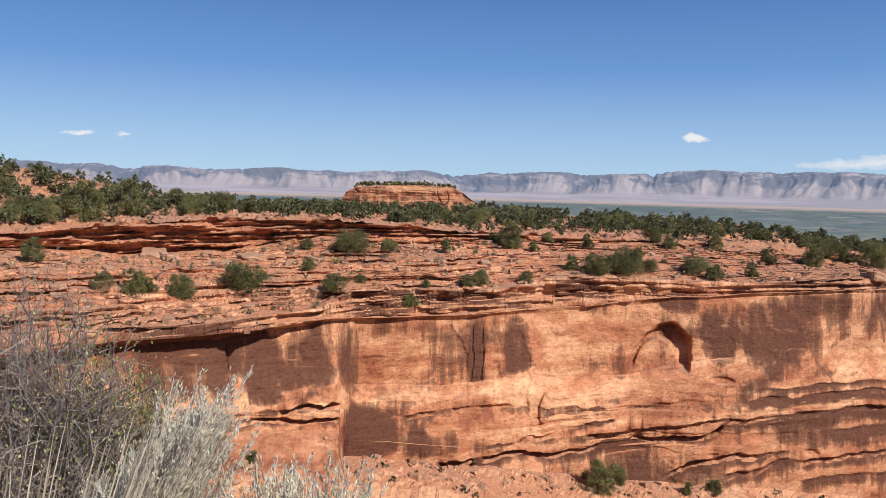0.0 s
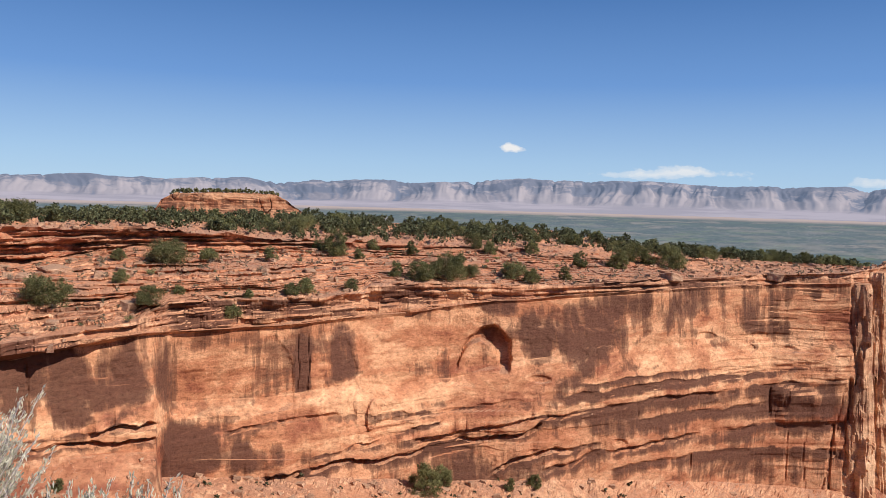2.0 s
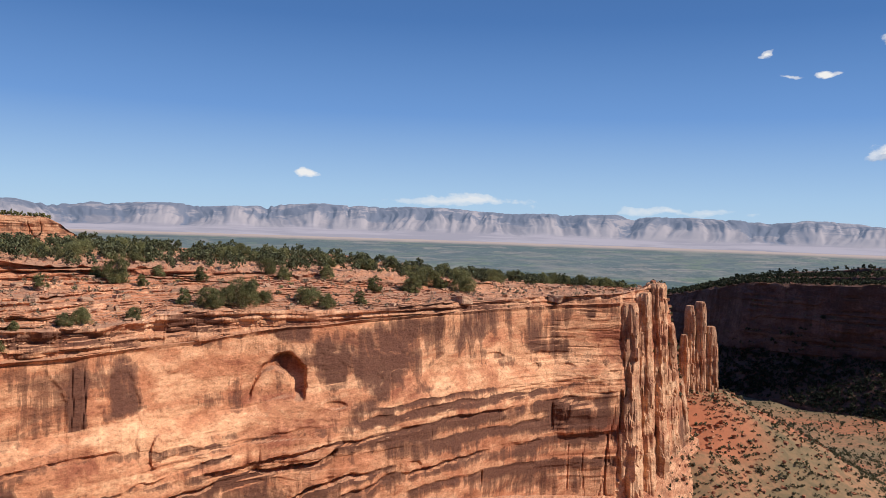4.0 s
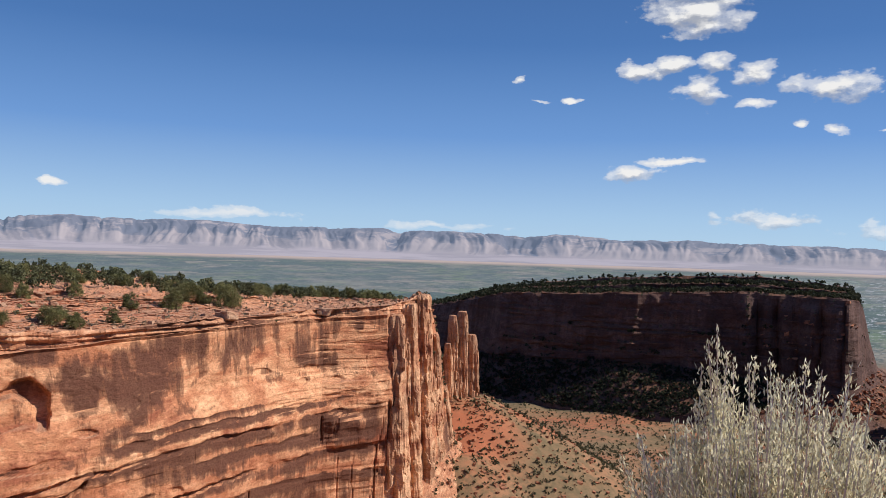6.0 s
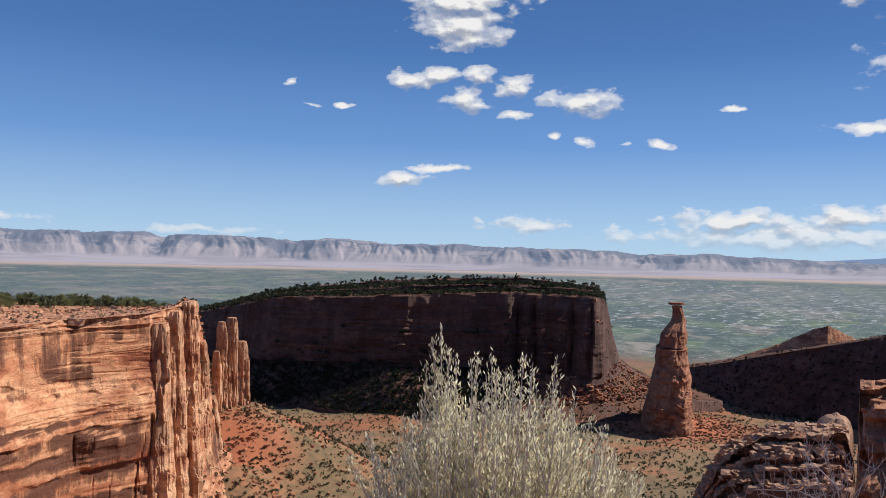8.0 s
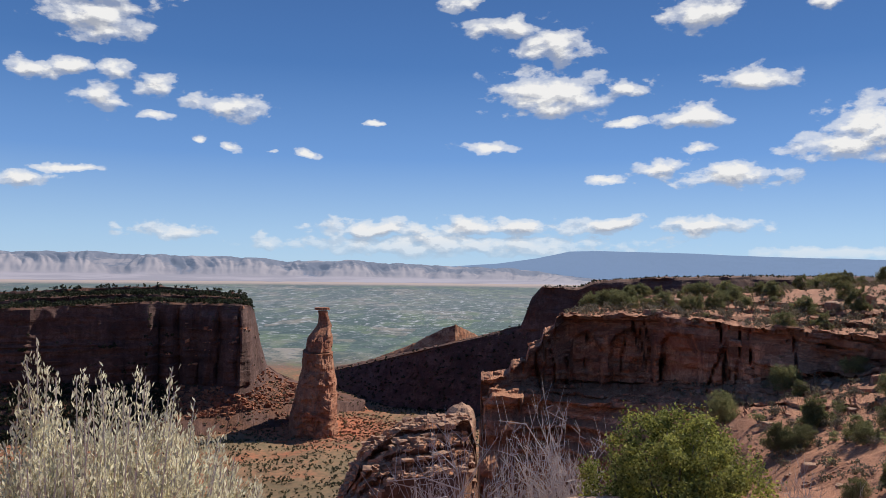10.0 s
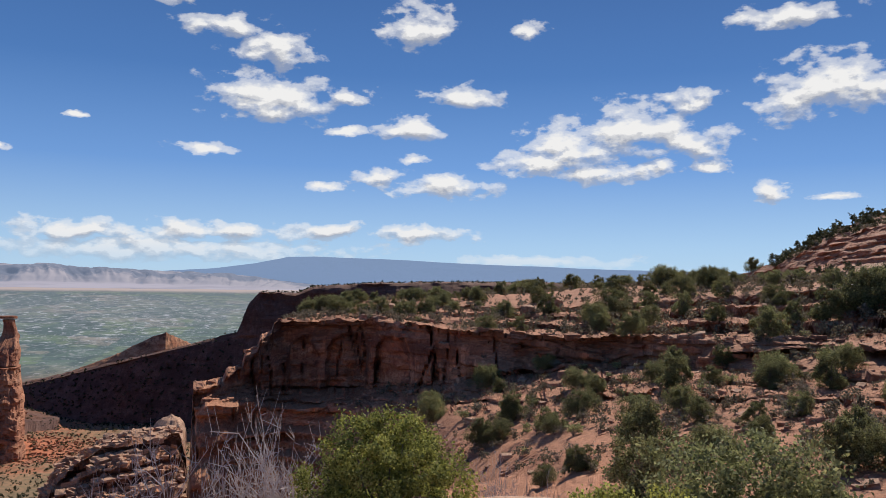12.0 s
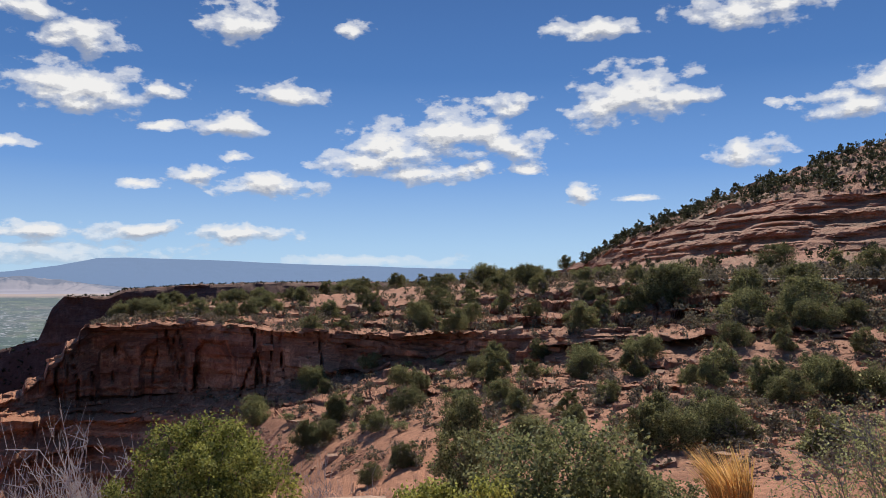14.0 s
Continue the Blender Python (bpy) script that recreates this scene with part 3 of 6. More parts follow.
def hollow(b, r, z):
    """The arched alcove with its rounded plug, the shallow niches, the jointed beds and the clefts."""
    el = np.degrees(np.arctan2(z - EYE, r))
    rag = 0.09 * fbm(b * 1.3, el * 1.1, 4, 4, 76)
    u, v = (b - 15.4) / 2.1, (el + 11.8) / 3.25
    lean = u - 0.22 * np.clip(v, 0, 1)
    arch = (1 - ramp(np.hypot(lean, np.clip(v, 0, None)) + rag, 0.86, 0.98)) * ramp(v, -0.1, 0.1)
    plug = (1 - ramp(np.hypot((b - 15.1) / 1.62, np.clip(el + 12.0, 0, None) / 2.25) + 0.7 * rag, 0.88, 1.0)) * ramp(v, -0.1, 0.1)
    brow = (1 - ramp(np.hypot((b - 15.0) / 3.0, (el + 11.6) / 4.4) + 2.5 * rag, 0.7, 1.0)) * ramp(v, -0.25, 0.1)
    out = -3.6 * arch + 2.5 * np.minimum(plug, arch) - 0.6 * brow
    for at, top, wide, tall, deep in ((0.65, -9.5, 1.5, 3.6, 0.4), (5.3, -9.2, 1.2, 4.0, 0.6), (27.4, -6.6, 1.6, 2.6, 0.35), (31.5, -6.0, 1.5, 2.2, 0.3), (20.5, -7.2, 2.4, 3.2, 0.3)):
        ragged = 0.25 * fbm(b * 1.5, el * 1.0, at, 3, 77)
        u, v = (b - at) / wide, (el - top + tall) / tall
        away = np.where(v > 0, np.hypot(u, v), np.maximum(np.abs(u), -v * 1.5)) + ragged
        out = out - deep * (1 - ramp(away, 0.85, 1.0))
    for points, lip, deep in BEDS:
        k = np.array(points)
        line = np.interp(b, k[:, 0], k[:, 1]) + 0.34 * fbm(b * 0.8, 0, k[0, 1], 5, 78)
        live = ramp(b, k[0, 0], k[0, 0] + 0.8) * (1 - ramp(b, k[-1, 0] - 0.8, k[-1, 0])) * np.clip(0.55 + 2.6 * fbm(b * 0.6, 7, k[0, 1], 4, 80), 0.0, 1.4)
        d = el - line
        out = out + live * lip * 1.7 * ramp(d, 0.0, 0.08) * (1 - ramp(d, 0.3, 1.0 + 0.6 * lip))
        out = out - live * 1.7 * deep * np.clip(1.2 - np.abs(d + 0.14) / np.clip(0.16 + 0.2 * fbm(b * 1.7, 2, k[0, 1], 3, 83), 0.06, 0.4), 0, 1)
    for at, top, foot, half, deep in CLEFTS:
        path = at + 0.22 * fbm(0, el * 0.7, at, 4, 81)
        out = out - deep * np.clip(1 - np.abs(b - path) / half, 0, 1) * ramp(el, foot, foot + 0.5) * (1 - ramp(el, top - 0.4, top))
    # the rounded bulge under the beds, the leaning flake, wind-worn pockets
    out = out + 2.0 * (1 - ramp(np.abs(b - 36.7) / 2.0, 0.3, 1)) * ramp(el, -13.8, -13.4) * (1 - ramp(el, -11.9, -11.3))
    out = out + 1.0 * (1 - ramp(np.hypot((b - 7.6 - 0.12 * (el + 15)) / 0.42, (el + 15.0) / 1.1) + rag, 0.8, 1))
    for pb, pe, pw in ((30.5, -8.6, 0.9), (33.9, -8.3, 0.8), (35.7, -9.1, 0.7), (33.4, -9.2, 0.35), (19.5, -12.3, 0.9), (25.2, -16.1, 0.6)):
        out = out - 0.9 * (1 - ramp(np.hypot((b - pb) / pw, (el - pe) / 0.32) + 2.5 * rag, 0.5, 1))
    return out


cliff_left = sheet("cliff_sunlit", -45, 47, 0.1, A_ROWS, A_SPANS, rock_cliff, seed=3, shape=hollow, limit=cliff_end, stains=STAINS, sway=(2, 8, 0.14), painted_shade=joint_shade)
tagged(cliff_left, "sunlit orange sandstone cliff with dark varnish and ledges", "cliff", kind="structure")

# ---- the shaded mesa across the canyon ----
E_ROWS = [
    [(36, 1080, -12), (45.7, 880, -13), (55.6, 810, -13.5), (60, 800, -13.5), (66, 775, -12.5), (72, 830, -11.5), (78, 880, -11)],
    [(36, 1130, -8.6), (45.7, 890, -9.9), (50, 850, -10.3), (55.6, 815, -11.1), (58.4, 812, -10.8), (60.5, 815, -10.3), (64, 822, -9.9), (66, 830, -9.9), (70, 860, -9.4), (72.5, 900, -9.1), (74, 930, -9.0), (78, 960, -9.0)],
    [(36, 1200, -6.5), (42, 1050, -6.6), (47, 930, -7.0), (55, 880, -7.1), (63, 900, -7.4), (66, 905, -7.4), (68, 880, -7.6), (69.4, 872, -7.7), (70.2, 895, -7.5), (70.7, 940, -6.9), (71.2, 985, -6.6), (72.5, 1010, -7.4), (74, 1020, -7.8), (78, 1050, -8.6)],
    [(36, 1250, -5), (42, 1080, -3.9), (47, 945, -2.8), (55, 890, -2.5), (63, 910, -2.1), (66, 915, -2.15), (68, 892, -2.2), (69.5, 885, -2.25), (70.1, 905, -2.4), (70.35, 950, -2.8), (70.8, 985, -5.0), (71.2, 1000, -6.4), (72.5, 1030, -7.3), (74, 1040, -7.7), (78, 1070, -8.6)],
    [(36, 1300, -4.8), (42.3, 1200, -3.7), (44.5, 1120, -3.1), (47, 1060, -2.25), (50.8, 1040, -1.85), (54.8, 1030, -1.45), (58.7, 1030, -1.15), (64.4, 1030, -1.05), (67.5, 1020, -1.25), (69.5, 1010, -1.5), (70.1, 1000, -2.1), (70.8, 1010, -5.2), (71.2, 1020, -6.5), (74, 1060, -7.8), (78, 1100, -8.7)],
    [(36, 1500, -8), (55, 1380, -7.5), (70, 1300, -7.6), (78, 1300, -8.2)],
]
E_SPANS = [(4, 0, 0, 3, 3, "soil"), (44, 0, 0.5, 2.6, 5, "soil"), (80, 0, 7.0, 0, 3, "fluted"), (30, 2, 2.0, 2, 2, "bedded"), (10, 0, 0, 3, 3, "soil")]


def buttresses(b, r, z):
    """Rounded columns at the mesa's near end, with dark clefts between them."""
    el = np.degrees(np.arctan2(z - EYE, r))
    zone = ramp(b, 62.5, 64) * (1 - ramp(b, 70.2, 70.6)) * ramp(el, -8.2, -7.0) * (1 - ramp(el, -3.4, -2.2))
    u = (b + 0.25 * fbm(b * 0.8, el * 0.25, 0, 3, 24)) * 0.78
    return 13 * (np.abs(np.sin(u * np.pi)) ** 0.6 - 0.55) * zone


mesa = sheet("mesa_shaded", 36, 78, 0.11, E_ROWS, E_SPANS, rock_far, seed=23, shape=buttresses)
tagged(mesa, "shaded flat-topped sandstone mesa with talus slopes", "mesa", kind="structure")

# ---- the far mesa behind the monument ----
F_ROWS = [
    [(74, 1090, -9.0), (80, 960, -10.5), (86, 900, -11.5), (90, 880, -12), (110, 860, -14), (130, 860, -14)],
    [(74, 1200, -7), (77, 1130, -6.5), (82, 1000, -5.3), (86, 970, -4.4), (89, 950, -3.7), (95, 940, -3.6), (110, 950, -4), (130, 950, -4)],
    [(74, 1215, -6.9), (77, 1145, -6.4), (82, 1010, -5.2), (86, 980, -4.3), (88.9, 955, -3.5), (89.25, 957, -2.6), (89.6, 958, -1.55), (90.4, 960, -0.8), (92.8, 966, -0.9), (94, 970, -0.4), (98, 985, -0.15), (103.6, 1005, 0.02), (112, 1050, 0.05), (130, 1100, 0.05)],
    [(74, 1300, -6.9), (82, 1200, -5.3), (89.2, 1130, -3.6), (89.7, 1140, -1.6), (90.4, 1150, -0.75), (92.8, 1170, -0.82), (94, 1190, -0.3), (98, 1220, -0.05), (103.6, 1250, 0.12), (112, 1300, 0.15), (130, 1300, 0.15)],
    [(74, 1500, -8), (90, 1500, -5), (130, 1600, -4)],
]
F_SPANS = [(36, 0, 0, 3, 6, "soil"), (30, 0, 6, 0, 3, "fluted"), (8, 0, 0, 2, 3, "soil"), (6, 0, 0, 3, 3, "soil")]
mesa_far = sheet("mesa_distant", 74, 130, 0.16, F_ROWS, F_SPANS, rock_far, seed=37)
tagged(mesa_far, "dark distant mesa with a long shaded slope", "mesa", kind="structure")

H_ROWS = [
    [(76, 1300, -7.2), (83.5, 1250, -6.8), (86, 1330, -6), (88, 1380, -6)],
    [(76, 1340, -6.9), (79, 1330, -5.8), (81.5, 1320, -4.8), (83.5, 1300, -3.75), (84.3, 1300, -3.55), (85.2, 1345, -3.95), (86.05, 1390, -4.4), (88, 1430, -5)],
    [(76, 1500, -8), (88, 1500, -8)],
]
red_hill = sheet("slickrock_dome", 76, 88, 0.12, H_ROWS, [(24, 0, 2.0, 3.0, 3, "massive"), (8, 0, 0, 2, 3, "soil")], rock_lit, seed=41)
tagged(red_hill, "pale orange slickrock dome beyond the canyon mouth", "rock dome", kind="structure")

# ---- the near rim: cliff, ledges and slope with scrub ----
N_ROWS = [
    [(85.3, 36, -34), (85.75, 36, -34), (86.05, 36, -34), (95, 36, -27), (105, 22, -24), (120, 16, -22), (150, 13, -20), (172, 11, -18)],
    [(85.3, 114, -34), (85.75, 114, -26), (86.05, 114, -17), (86.6, 114, -15.6), (88, 118, -15.8), (92, 120, -15.4), (97, 108, -14.2), (104, 66, -13.5), (112, 48, -13), (130, 36, -12.5), (150, 30, -12), (172, 26, -12)],
    [(85.3, 121, -34), (85.75, 121, -26), (86.05, 121, -9.2), (86.9, 121, -8.2), (92, 128, -8.6), (97, 125, -8.3), (104, 92, -9), (112, 70, -9), (118, 62, -8.4), (130, 55, -8), (150, 48, -8), (172, 46, -8)],
    [(85.3, 124, -34), (85.75, 124, -26), (86.05, 124, -8.6), (87, 124, -7.6), (92, 137, -7.2), (97, 132, -7.3), (104, 114, -6.7), (112, 99, -5.4), (118, 88, -5.2), (126, 76, -5.4), (135, 66, -5.6), (150, 60, -5.6), (172, 56, -5.6)],
    [(85.3, 124, -34), (85.75, 124, -26), (86.05, 124, -7.3), (86.7, 123, -7.25), (88, 127, -7.0), (88.2, 128, -6.2), (89.2, 131, -6.0), (89.4, 132, -5.0), (90.2, 133, -4.75), (90.4, 134, -3.9), (91.1, 136, -3.65), (91.3, 136, -2.95), (91.75, 137, -2.75), (92.2, 137, -2.8), (98, 131, -2.6), (104, 113, -3.2), (112, 99, -3.6), (118, 90, -3.5), (126, 84, -3.2), (135, 78, -2.9), (150, 74, -2.9), (172, 70, -2.9)],
    [(85.3, 160, -36), (85.75, 160, -26), (86.05, 160, -9), (89, 160, -8), (92, 165, -2.7), (98, 165, -1.7), (104, 150, -1.6), (112, 135, -1.5), (118, 120, -1), (125, 104, -0.3), (131, 97, 0.1), (138, 94, 0.2), (150, 92, 0.2), (172, 90, 0.2)],
    [(85.3, 170, -36), (85.75, 170, -26), (86.05, 170, -10), (89, 170, -9), (92, 180, -2.6), (98, 190, -1.2), (104, 180, -1), (112, 165, -0.4), (118, 150, 0), (125, 112, 0.15), (131, 104, 0.24), (138, 100, 0.26), (150, 98, 0.26), (172, 96, 0.26)],
    [(85.3, 230, -36), (85.75, 230, -26), (86.05, 230, -14), (89, 230, -12), (92, 260, -5), (100, 300, -1.4), (112, 300, -0.3), (118, 280, 0.1), (125, 200, 0.5), (131, 150, 0.6), (138, 125, 0.9), (150, 122, 0.9), (172, 120, 0.9)],
]
N_SPANS = [(14, 0, 0.5, 0.5, 0.5, "soil"), (54, 0, 1.7, 0.3, 0.9, "bedded"), (56, 3, 1.2, 0.5, 0.45, "bedded"), (64, 0, 2.2, 0.0, 0.5, "cleft"),
           (52, 3, 1.1, 0.5, 0.4, "bedded"), (8, 0, 0, 0.05, 0.5, "soil"), (14, 0, 0, 0.8, 1, "soil")]


def rim_shape(b, r, z):
    """Flat cap slabs jutting over the face, alcoves, upright joints, and two broken ledges across the slope."""
    el = np.degrees(np.arctan2(z - EYE, r))
    lip = np.interp(b, [86, 86.7, 88.4, 90.4, 91.8, 98, 104, 112, 118, 126, 150], [-7.3, -7.25, -6.2, -4.3, -2.7, -2.6, -3.2, -3.6, -3.5, -3.1, -2.9])
    d = el - lip
    face = ramp(d, -5.5, -5.0) * (1 - ramp(d, -0.5, -0.3)) * (1 - ramp(b, 103, 106))
    out = 1.1 * np.floor(1.5 + 2.5 * fbm(b * 1.7, np.floor(el * 3.2), 3, 3, 131)) / 2 * ramp(d, -0.42, -0.34) * (1 - ramp(d, 0.3, 0.6))
    out = out - face * 1.6 * (0.6 + fbm(b * 0.5, el * 0.15, 1, 3, 132))
    for at, half, top, deep in ((93.3, 1.2, -1.0, 1.5), (96.3, 1.6, -0.8, 2.0), (99.6, 1.5, -0.6, 1.8), (89.6, 0.7, -1.2, 1.4)):
        out = out - deep * (1 - ramp(np.hypot((b - at) / half, np.clip(d - top + 2.0, 0, None) / 2.0) + 0.3 * fbm(b, el, at, 3, 133), 0.75, 1.0)) * face
    out = out - 1.6 * face * np.clip(1 - np.abs(fbm(b * 0.9, el * 0.12, 2, 3, 134)) * 26, 0, 1)
    for points, high in (([(104, -5.6), (108, -5.9), (111.7, -6.1), (113, -6.6)], 0.9), ([(114, -7.3), (117.9, -7.1), (124, -6.9), (129.4, -6.75), (133, -6.5)], 0.8), ([(121, -4.3), (127, -3.7), (131.2, -3.4), (136.4, -2.9), (142, -2.9)], 0.6), ([(128, -9.0), (134, -8.4), (141, -8.6)], 0.8)):
        k = np.array(points)
        line = np.interp(b, k[:, 0], k[:, 1]) + 0.3 * fbm(b * 0.5, 0, k[0, 1], 4, 135)
        live = ramp(b, k[0, 0], k[0, 0] + 1) * (1 - ramp(b, k[-1, 0] - 1, k[-1, 0])) * (0.5 + 0.5 * ramp(fbm(b * 0.7, 5, k[0, 1], 3, 136), -0.2, 0.1))
        e = el - line
        out = out + live * 2.6 * ramp(e, -0.05, 0.02) * (1 - ramp(e, 0.15, 0.7)) - live * 2.0 * ramp(-e, 0.0, 0.1) * (1 - ramp(-e, high, high + 0.3))
    return out


rim_near = sheet("cliff_shaded", 85.3, 172, 0.13, N_ROWS, N_SPANS, rock_near, seed=53, shape=rim_shape)
tagged(rim_near, "shaded red sandstone rim with ledges above a scrubby slope", "cliff", kind="structure")

# ---- the sunlit buttress of jumbled blocks below the rim ----
U_ROWS = [
    [(74, 52, -36), (86.6, 52, -36)],
    [(74, 56, -26), (76.5, 57, -18), (78, 58, -15.5), (80.6, 59, -14), (85, 60, -13.6), (85.8, 60, -15), (86.6, 60, -26)],
    [(74, 60, -22), (76.5, 61, -15.3), (78, 62, -12.4), (80.6, 63, -11.0), (82.2, 63, -10.6), (85.2, 64, -10.5), (85.7, 64, -11.9), (86.0, 64, -16), (86.6, 64, -26)],
    [(74, 70, -24), (76.5, 70, -16), (78, 70, -12.3), (80.6, 71, -10.7), (82.2, 72, -10.2), (85.2, 72, -10.1), (85.7, 72, -12), (86.0, 72, -18), (86.6, 72, -30)],
    [(74, 84, -40), (86.6, 84, -40)],
]
buttress = sheet("buttress", 74, 86.6, 0.16, U_ROWS, [(12, 0, 0.6, 0.5, 0.6, "bedded"), (46, 3, 0.9, 0.4, 0.8, "cap"), (24, 2, 0.5, 0.8, 0.7, "bedded"), (14, 0, 0.6, 0.4, 0.6, "bedded")], rock_lit, seed=57)
tagged(buttress, "sunlit orange buttress of jumbled sandstone blocks below the rim", "rock outcrop", kind="structure")

# ---- the hill beside the road ----
K_ROWS = [
    [(119, 290, -1), (125, 200, 0.2), (131, 145, 0.4), (138, 122, 0.6), (150, 118, 0.6), (172, 112, 0.6)],
    [(119, 300, -0.6), (125, 235, 0.6), (128, 205, 1.4), (132, 172, 1.8), (138, 150, 2.0), (150, 140, 2.2), (172, 130, 2.4)],
    [(119, 305, -0.5), (125, 245, 1.1), (128, 222, 2.8), (131, 200, 3.9), (134.5, 184, 5.0), (138.6, 172, 5.6), (144, 164, 5.7), (150, 160, 6.2), (172, 150, 7.0)],
    [(119, 330, -0.4), (125, 262, 1.35), (128.9, 250, 3.6), (133.4, 240, 5.4), (138, 235, 7.0), (141.3, 232, 8.2), (144.1, 230, 8.7), (150, 228, 9.8), (172, 220, 12)],
    [(119, 420, -3), (140, 380, 3), (172, 350, 5)],
]
K_SPANS = [(10, 0, 0, 0.8, 1, "soil"), (80, 0, 2.2, 0.2, 0.7, "bedded"), (40, 0, 0.3, 1.4, 1, "soil"), (8, 0, 0, 2, 2, "soil")]
rock_hill = sandstone("hill slickrock", (0.55, 0.25, 0.14), (0.44, 0.17, 0.094), (0.33, 0.115, 0.066), (0.17, 0.08, 0.06), (0.40, 0.22, 0.13), 0.8, 0.45)
hill = sheet("hillside", 119, 172, 0.14, K_ROWS, K_SPANS, rock_hill, seed=61)
tagged(hill, "red slickrock hillside with a scrub-covered crest", "hill", kind="structure")

# ---- the distant butte ----
butte_rows = [
    [(-12, 830, -2.4), (6, 830, -2.4)],
    [(-12, 860, -2.1), (-7.4, 876, -1.3), (2.4, 876, -1.3), (6, 860, -2.1)],
    [(-12, 880, -2.0), (-7.3, 877, -1.1), (-6.9, 881, -0.45), (-6.0, 883, -0.0), (-3.5, 884, 0.12), (0.5, 884, 0.08), (1.3, 883, -0.3), (1.9, 880, -0.75), (2.6, 878, -1.2), (6, 880, -2.0)],
    [(-12, 900, -2.0), (-7.4, 900, -1.2), (-5.9, 930, 0.0), (-3.5, 930, 0.14), (0.3, 930, 0.1), (2.4, 900, -1.15), (6, 900, -2.0)],
    [(-12, 1050, -5), (6, 1050, -5)],
]
butte = sheet("butte", -12, 6, 0.05, butte_rows, [(6, 0, 0, 2, 2, "soil"), (40, 0, 3.2, 0, 1.4, "cleft"), (8, 0, 0, 1, 2, "soil"), (6, 0, 0, 2, 2, "soil")], rock_lit, seed=71)
tagged(butte, "orange sandstone butte with trees on its flat top", "butte", kind="structure")

# ---- the far ranges beyond the valley ----
def note(ob, what, values):
    """Keeps a value at each point of a mesh, for its material."""
    ob.data.attributes.new(what, "FLOAT", "POINT").data.foreach_set("value", np.asarray(values, np.float32).ravel())


CREST = [(-60, 0.7), (-28, 0.95), (-15, 1.0), (-6, 1.1), (5, 1.2), (14, 1.45), (19.6, 1.65), (28, 1.5), (36, 1.5), (43, 1.4), (51, 1.35), (60.5, 1.2), (66, 1.1), (72, 0.95), (78, 0.8), (85, 0.65), (90, 0.3), (95, -0.4), (110, -0.6)]
B = np.arange(-60, 110, 0.08)
v = np.linspace(0, 1, 60)
BB, VV = np.meshgrid(B, v, indexing="ij")
crest = np.interp(BB, [c[0] for c in CREST], [c[1] for c in CREST])
wander = BB + 1.2 * fbm(BB * 0.3, VV * 2.5, 5, 4, 84)
spur = 1 - np.abs(fbm(wander * 0.38, VV * 0.5, 0, 5, 81)) * 3.0
gully = 1 - np.abs(fbm(wander * 1.9, VV * 0.9, 9, 5, 82)) * 2.8
line = VV + 0.26 * spur * ramp(VV, 0.3, 0.7) * (1 - 0.5 * ramp(VV, 0.7, 1)) + 0.07 * gully * ramp(VV, 0.45, 0.8)
el = -1.6 + 0.95 * ramp(VV, 0.0, 0.04) + (crest + 0.65) * (0.40 * np.clip(line / 0.62, 0, 1) + 0.30 * ramp(line, 0.42, 0.92) + 0.30 * ramp(line, 0.7, 1.12))
el = el + 0.28 * fbm(BB * 0.4, VV * 1.5, 2, 5, 85) * ramp(VV, 0.3, 1.0)
RR = 3900 + 800 * VV
X, Y = polar(BB, RR)
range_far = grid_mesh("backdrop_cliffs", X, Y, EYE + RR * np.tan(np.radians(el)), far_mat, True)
note(range_far, "rise", VV)
note(range_far, "gully", np.clip(0.5 + 0.42 * spur - 0.25 + 0.28 * gully, 0, 1))
tagged(range_far, "hazy grey and lavender desert cliffs beyond the valley", "mountains", kind="structure")
B = np.arange(76, 150, 0.15)
v = np.linspace(0, 1, 14)
BB, VV = np.meshgrid(B, v, indexing="ij")
top = np.interp(BB, [76, 84, 87, 90, 92.2, 94, 99, 105, 114, 125, 150], [0.3, 0.6, 0.8, 1.2, 1.7, 1.75, 1.65, 1.4, 1.15, 0.9, 0.6])
el = -0.8 + (top + 0.8 + 0.05 * fbm(BB * 0.4, 0, 0, 3, 91)) * (0.75 * VV ** 1.3 + 0.25 * ramp(VV, 0.85, 1))
RR = 4720 + 60 * VV + 25 * fbm(BB * 0.8, VV * 2, 0, 4, 92)
X, Y = polar(BB, RR)
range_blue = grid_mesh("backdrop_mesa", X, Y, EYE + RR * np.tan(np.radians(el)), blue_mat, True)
note(range_blue, "rise", 0.45 + 0.2 * VV)
note(range_blue, "gully", 0.4 + 0 * VV)
tagged(range_blue, "long blue flat-topped mountain on the horizon", "mountain", kind="structure")

# ---- sky: blue air with fair-weather clouds ----
# clouds by bearing, height, half width and half height in degrees
CLOUDS_WEST = [(16.9, 3.8, 0.9, 0.25), (-24, 3.0, 0.8, 0.2), (-21.6, 2.9, 0.9, 0.22), (47.9, 12.0, 0.5, 0.3),
               (49.3, 10.6, 1.1, 0.2), (51.5, 10.8, 0.8, 0.2), (28, 2.2, 5.0, 0.45), (42, 1.8, 4.5, 0.35)]
CLOUDS_MIDDLE = [(59.5, 17.9, 4.6, 0.9), (60.5, 15.5, 2.6, 0.9), (59.6, 16.4, 3.6, 1.1), (56.2, 12.5, 1.6, 0.6), (58.2, 13.1, 1.4, 0.6), (61.1, 13.2, 1.3, 0.7),
                 (60.0, 11.2, 1.8, 0.9), (63.7, 12.2, 1.6, 0.65), (63.5, 10.3, 1.4, 0.4), (68.2, 11.1, 2.9, 0.9), (66.4, 8.9, 0.7, 0.3)]
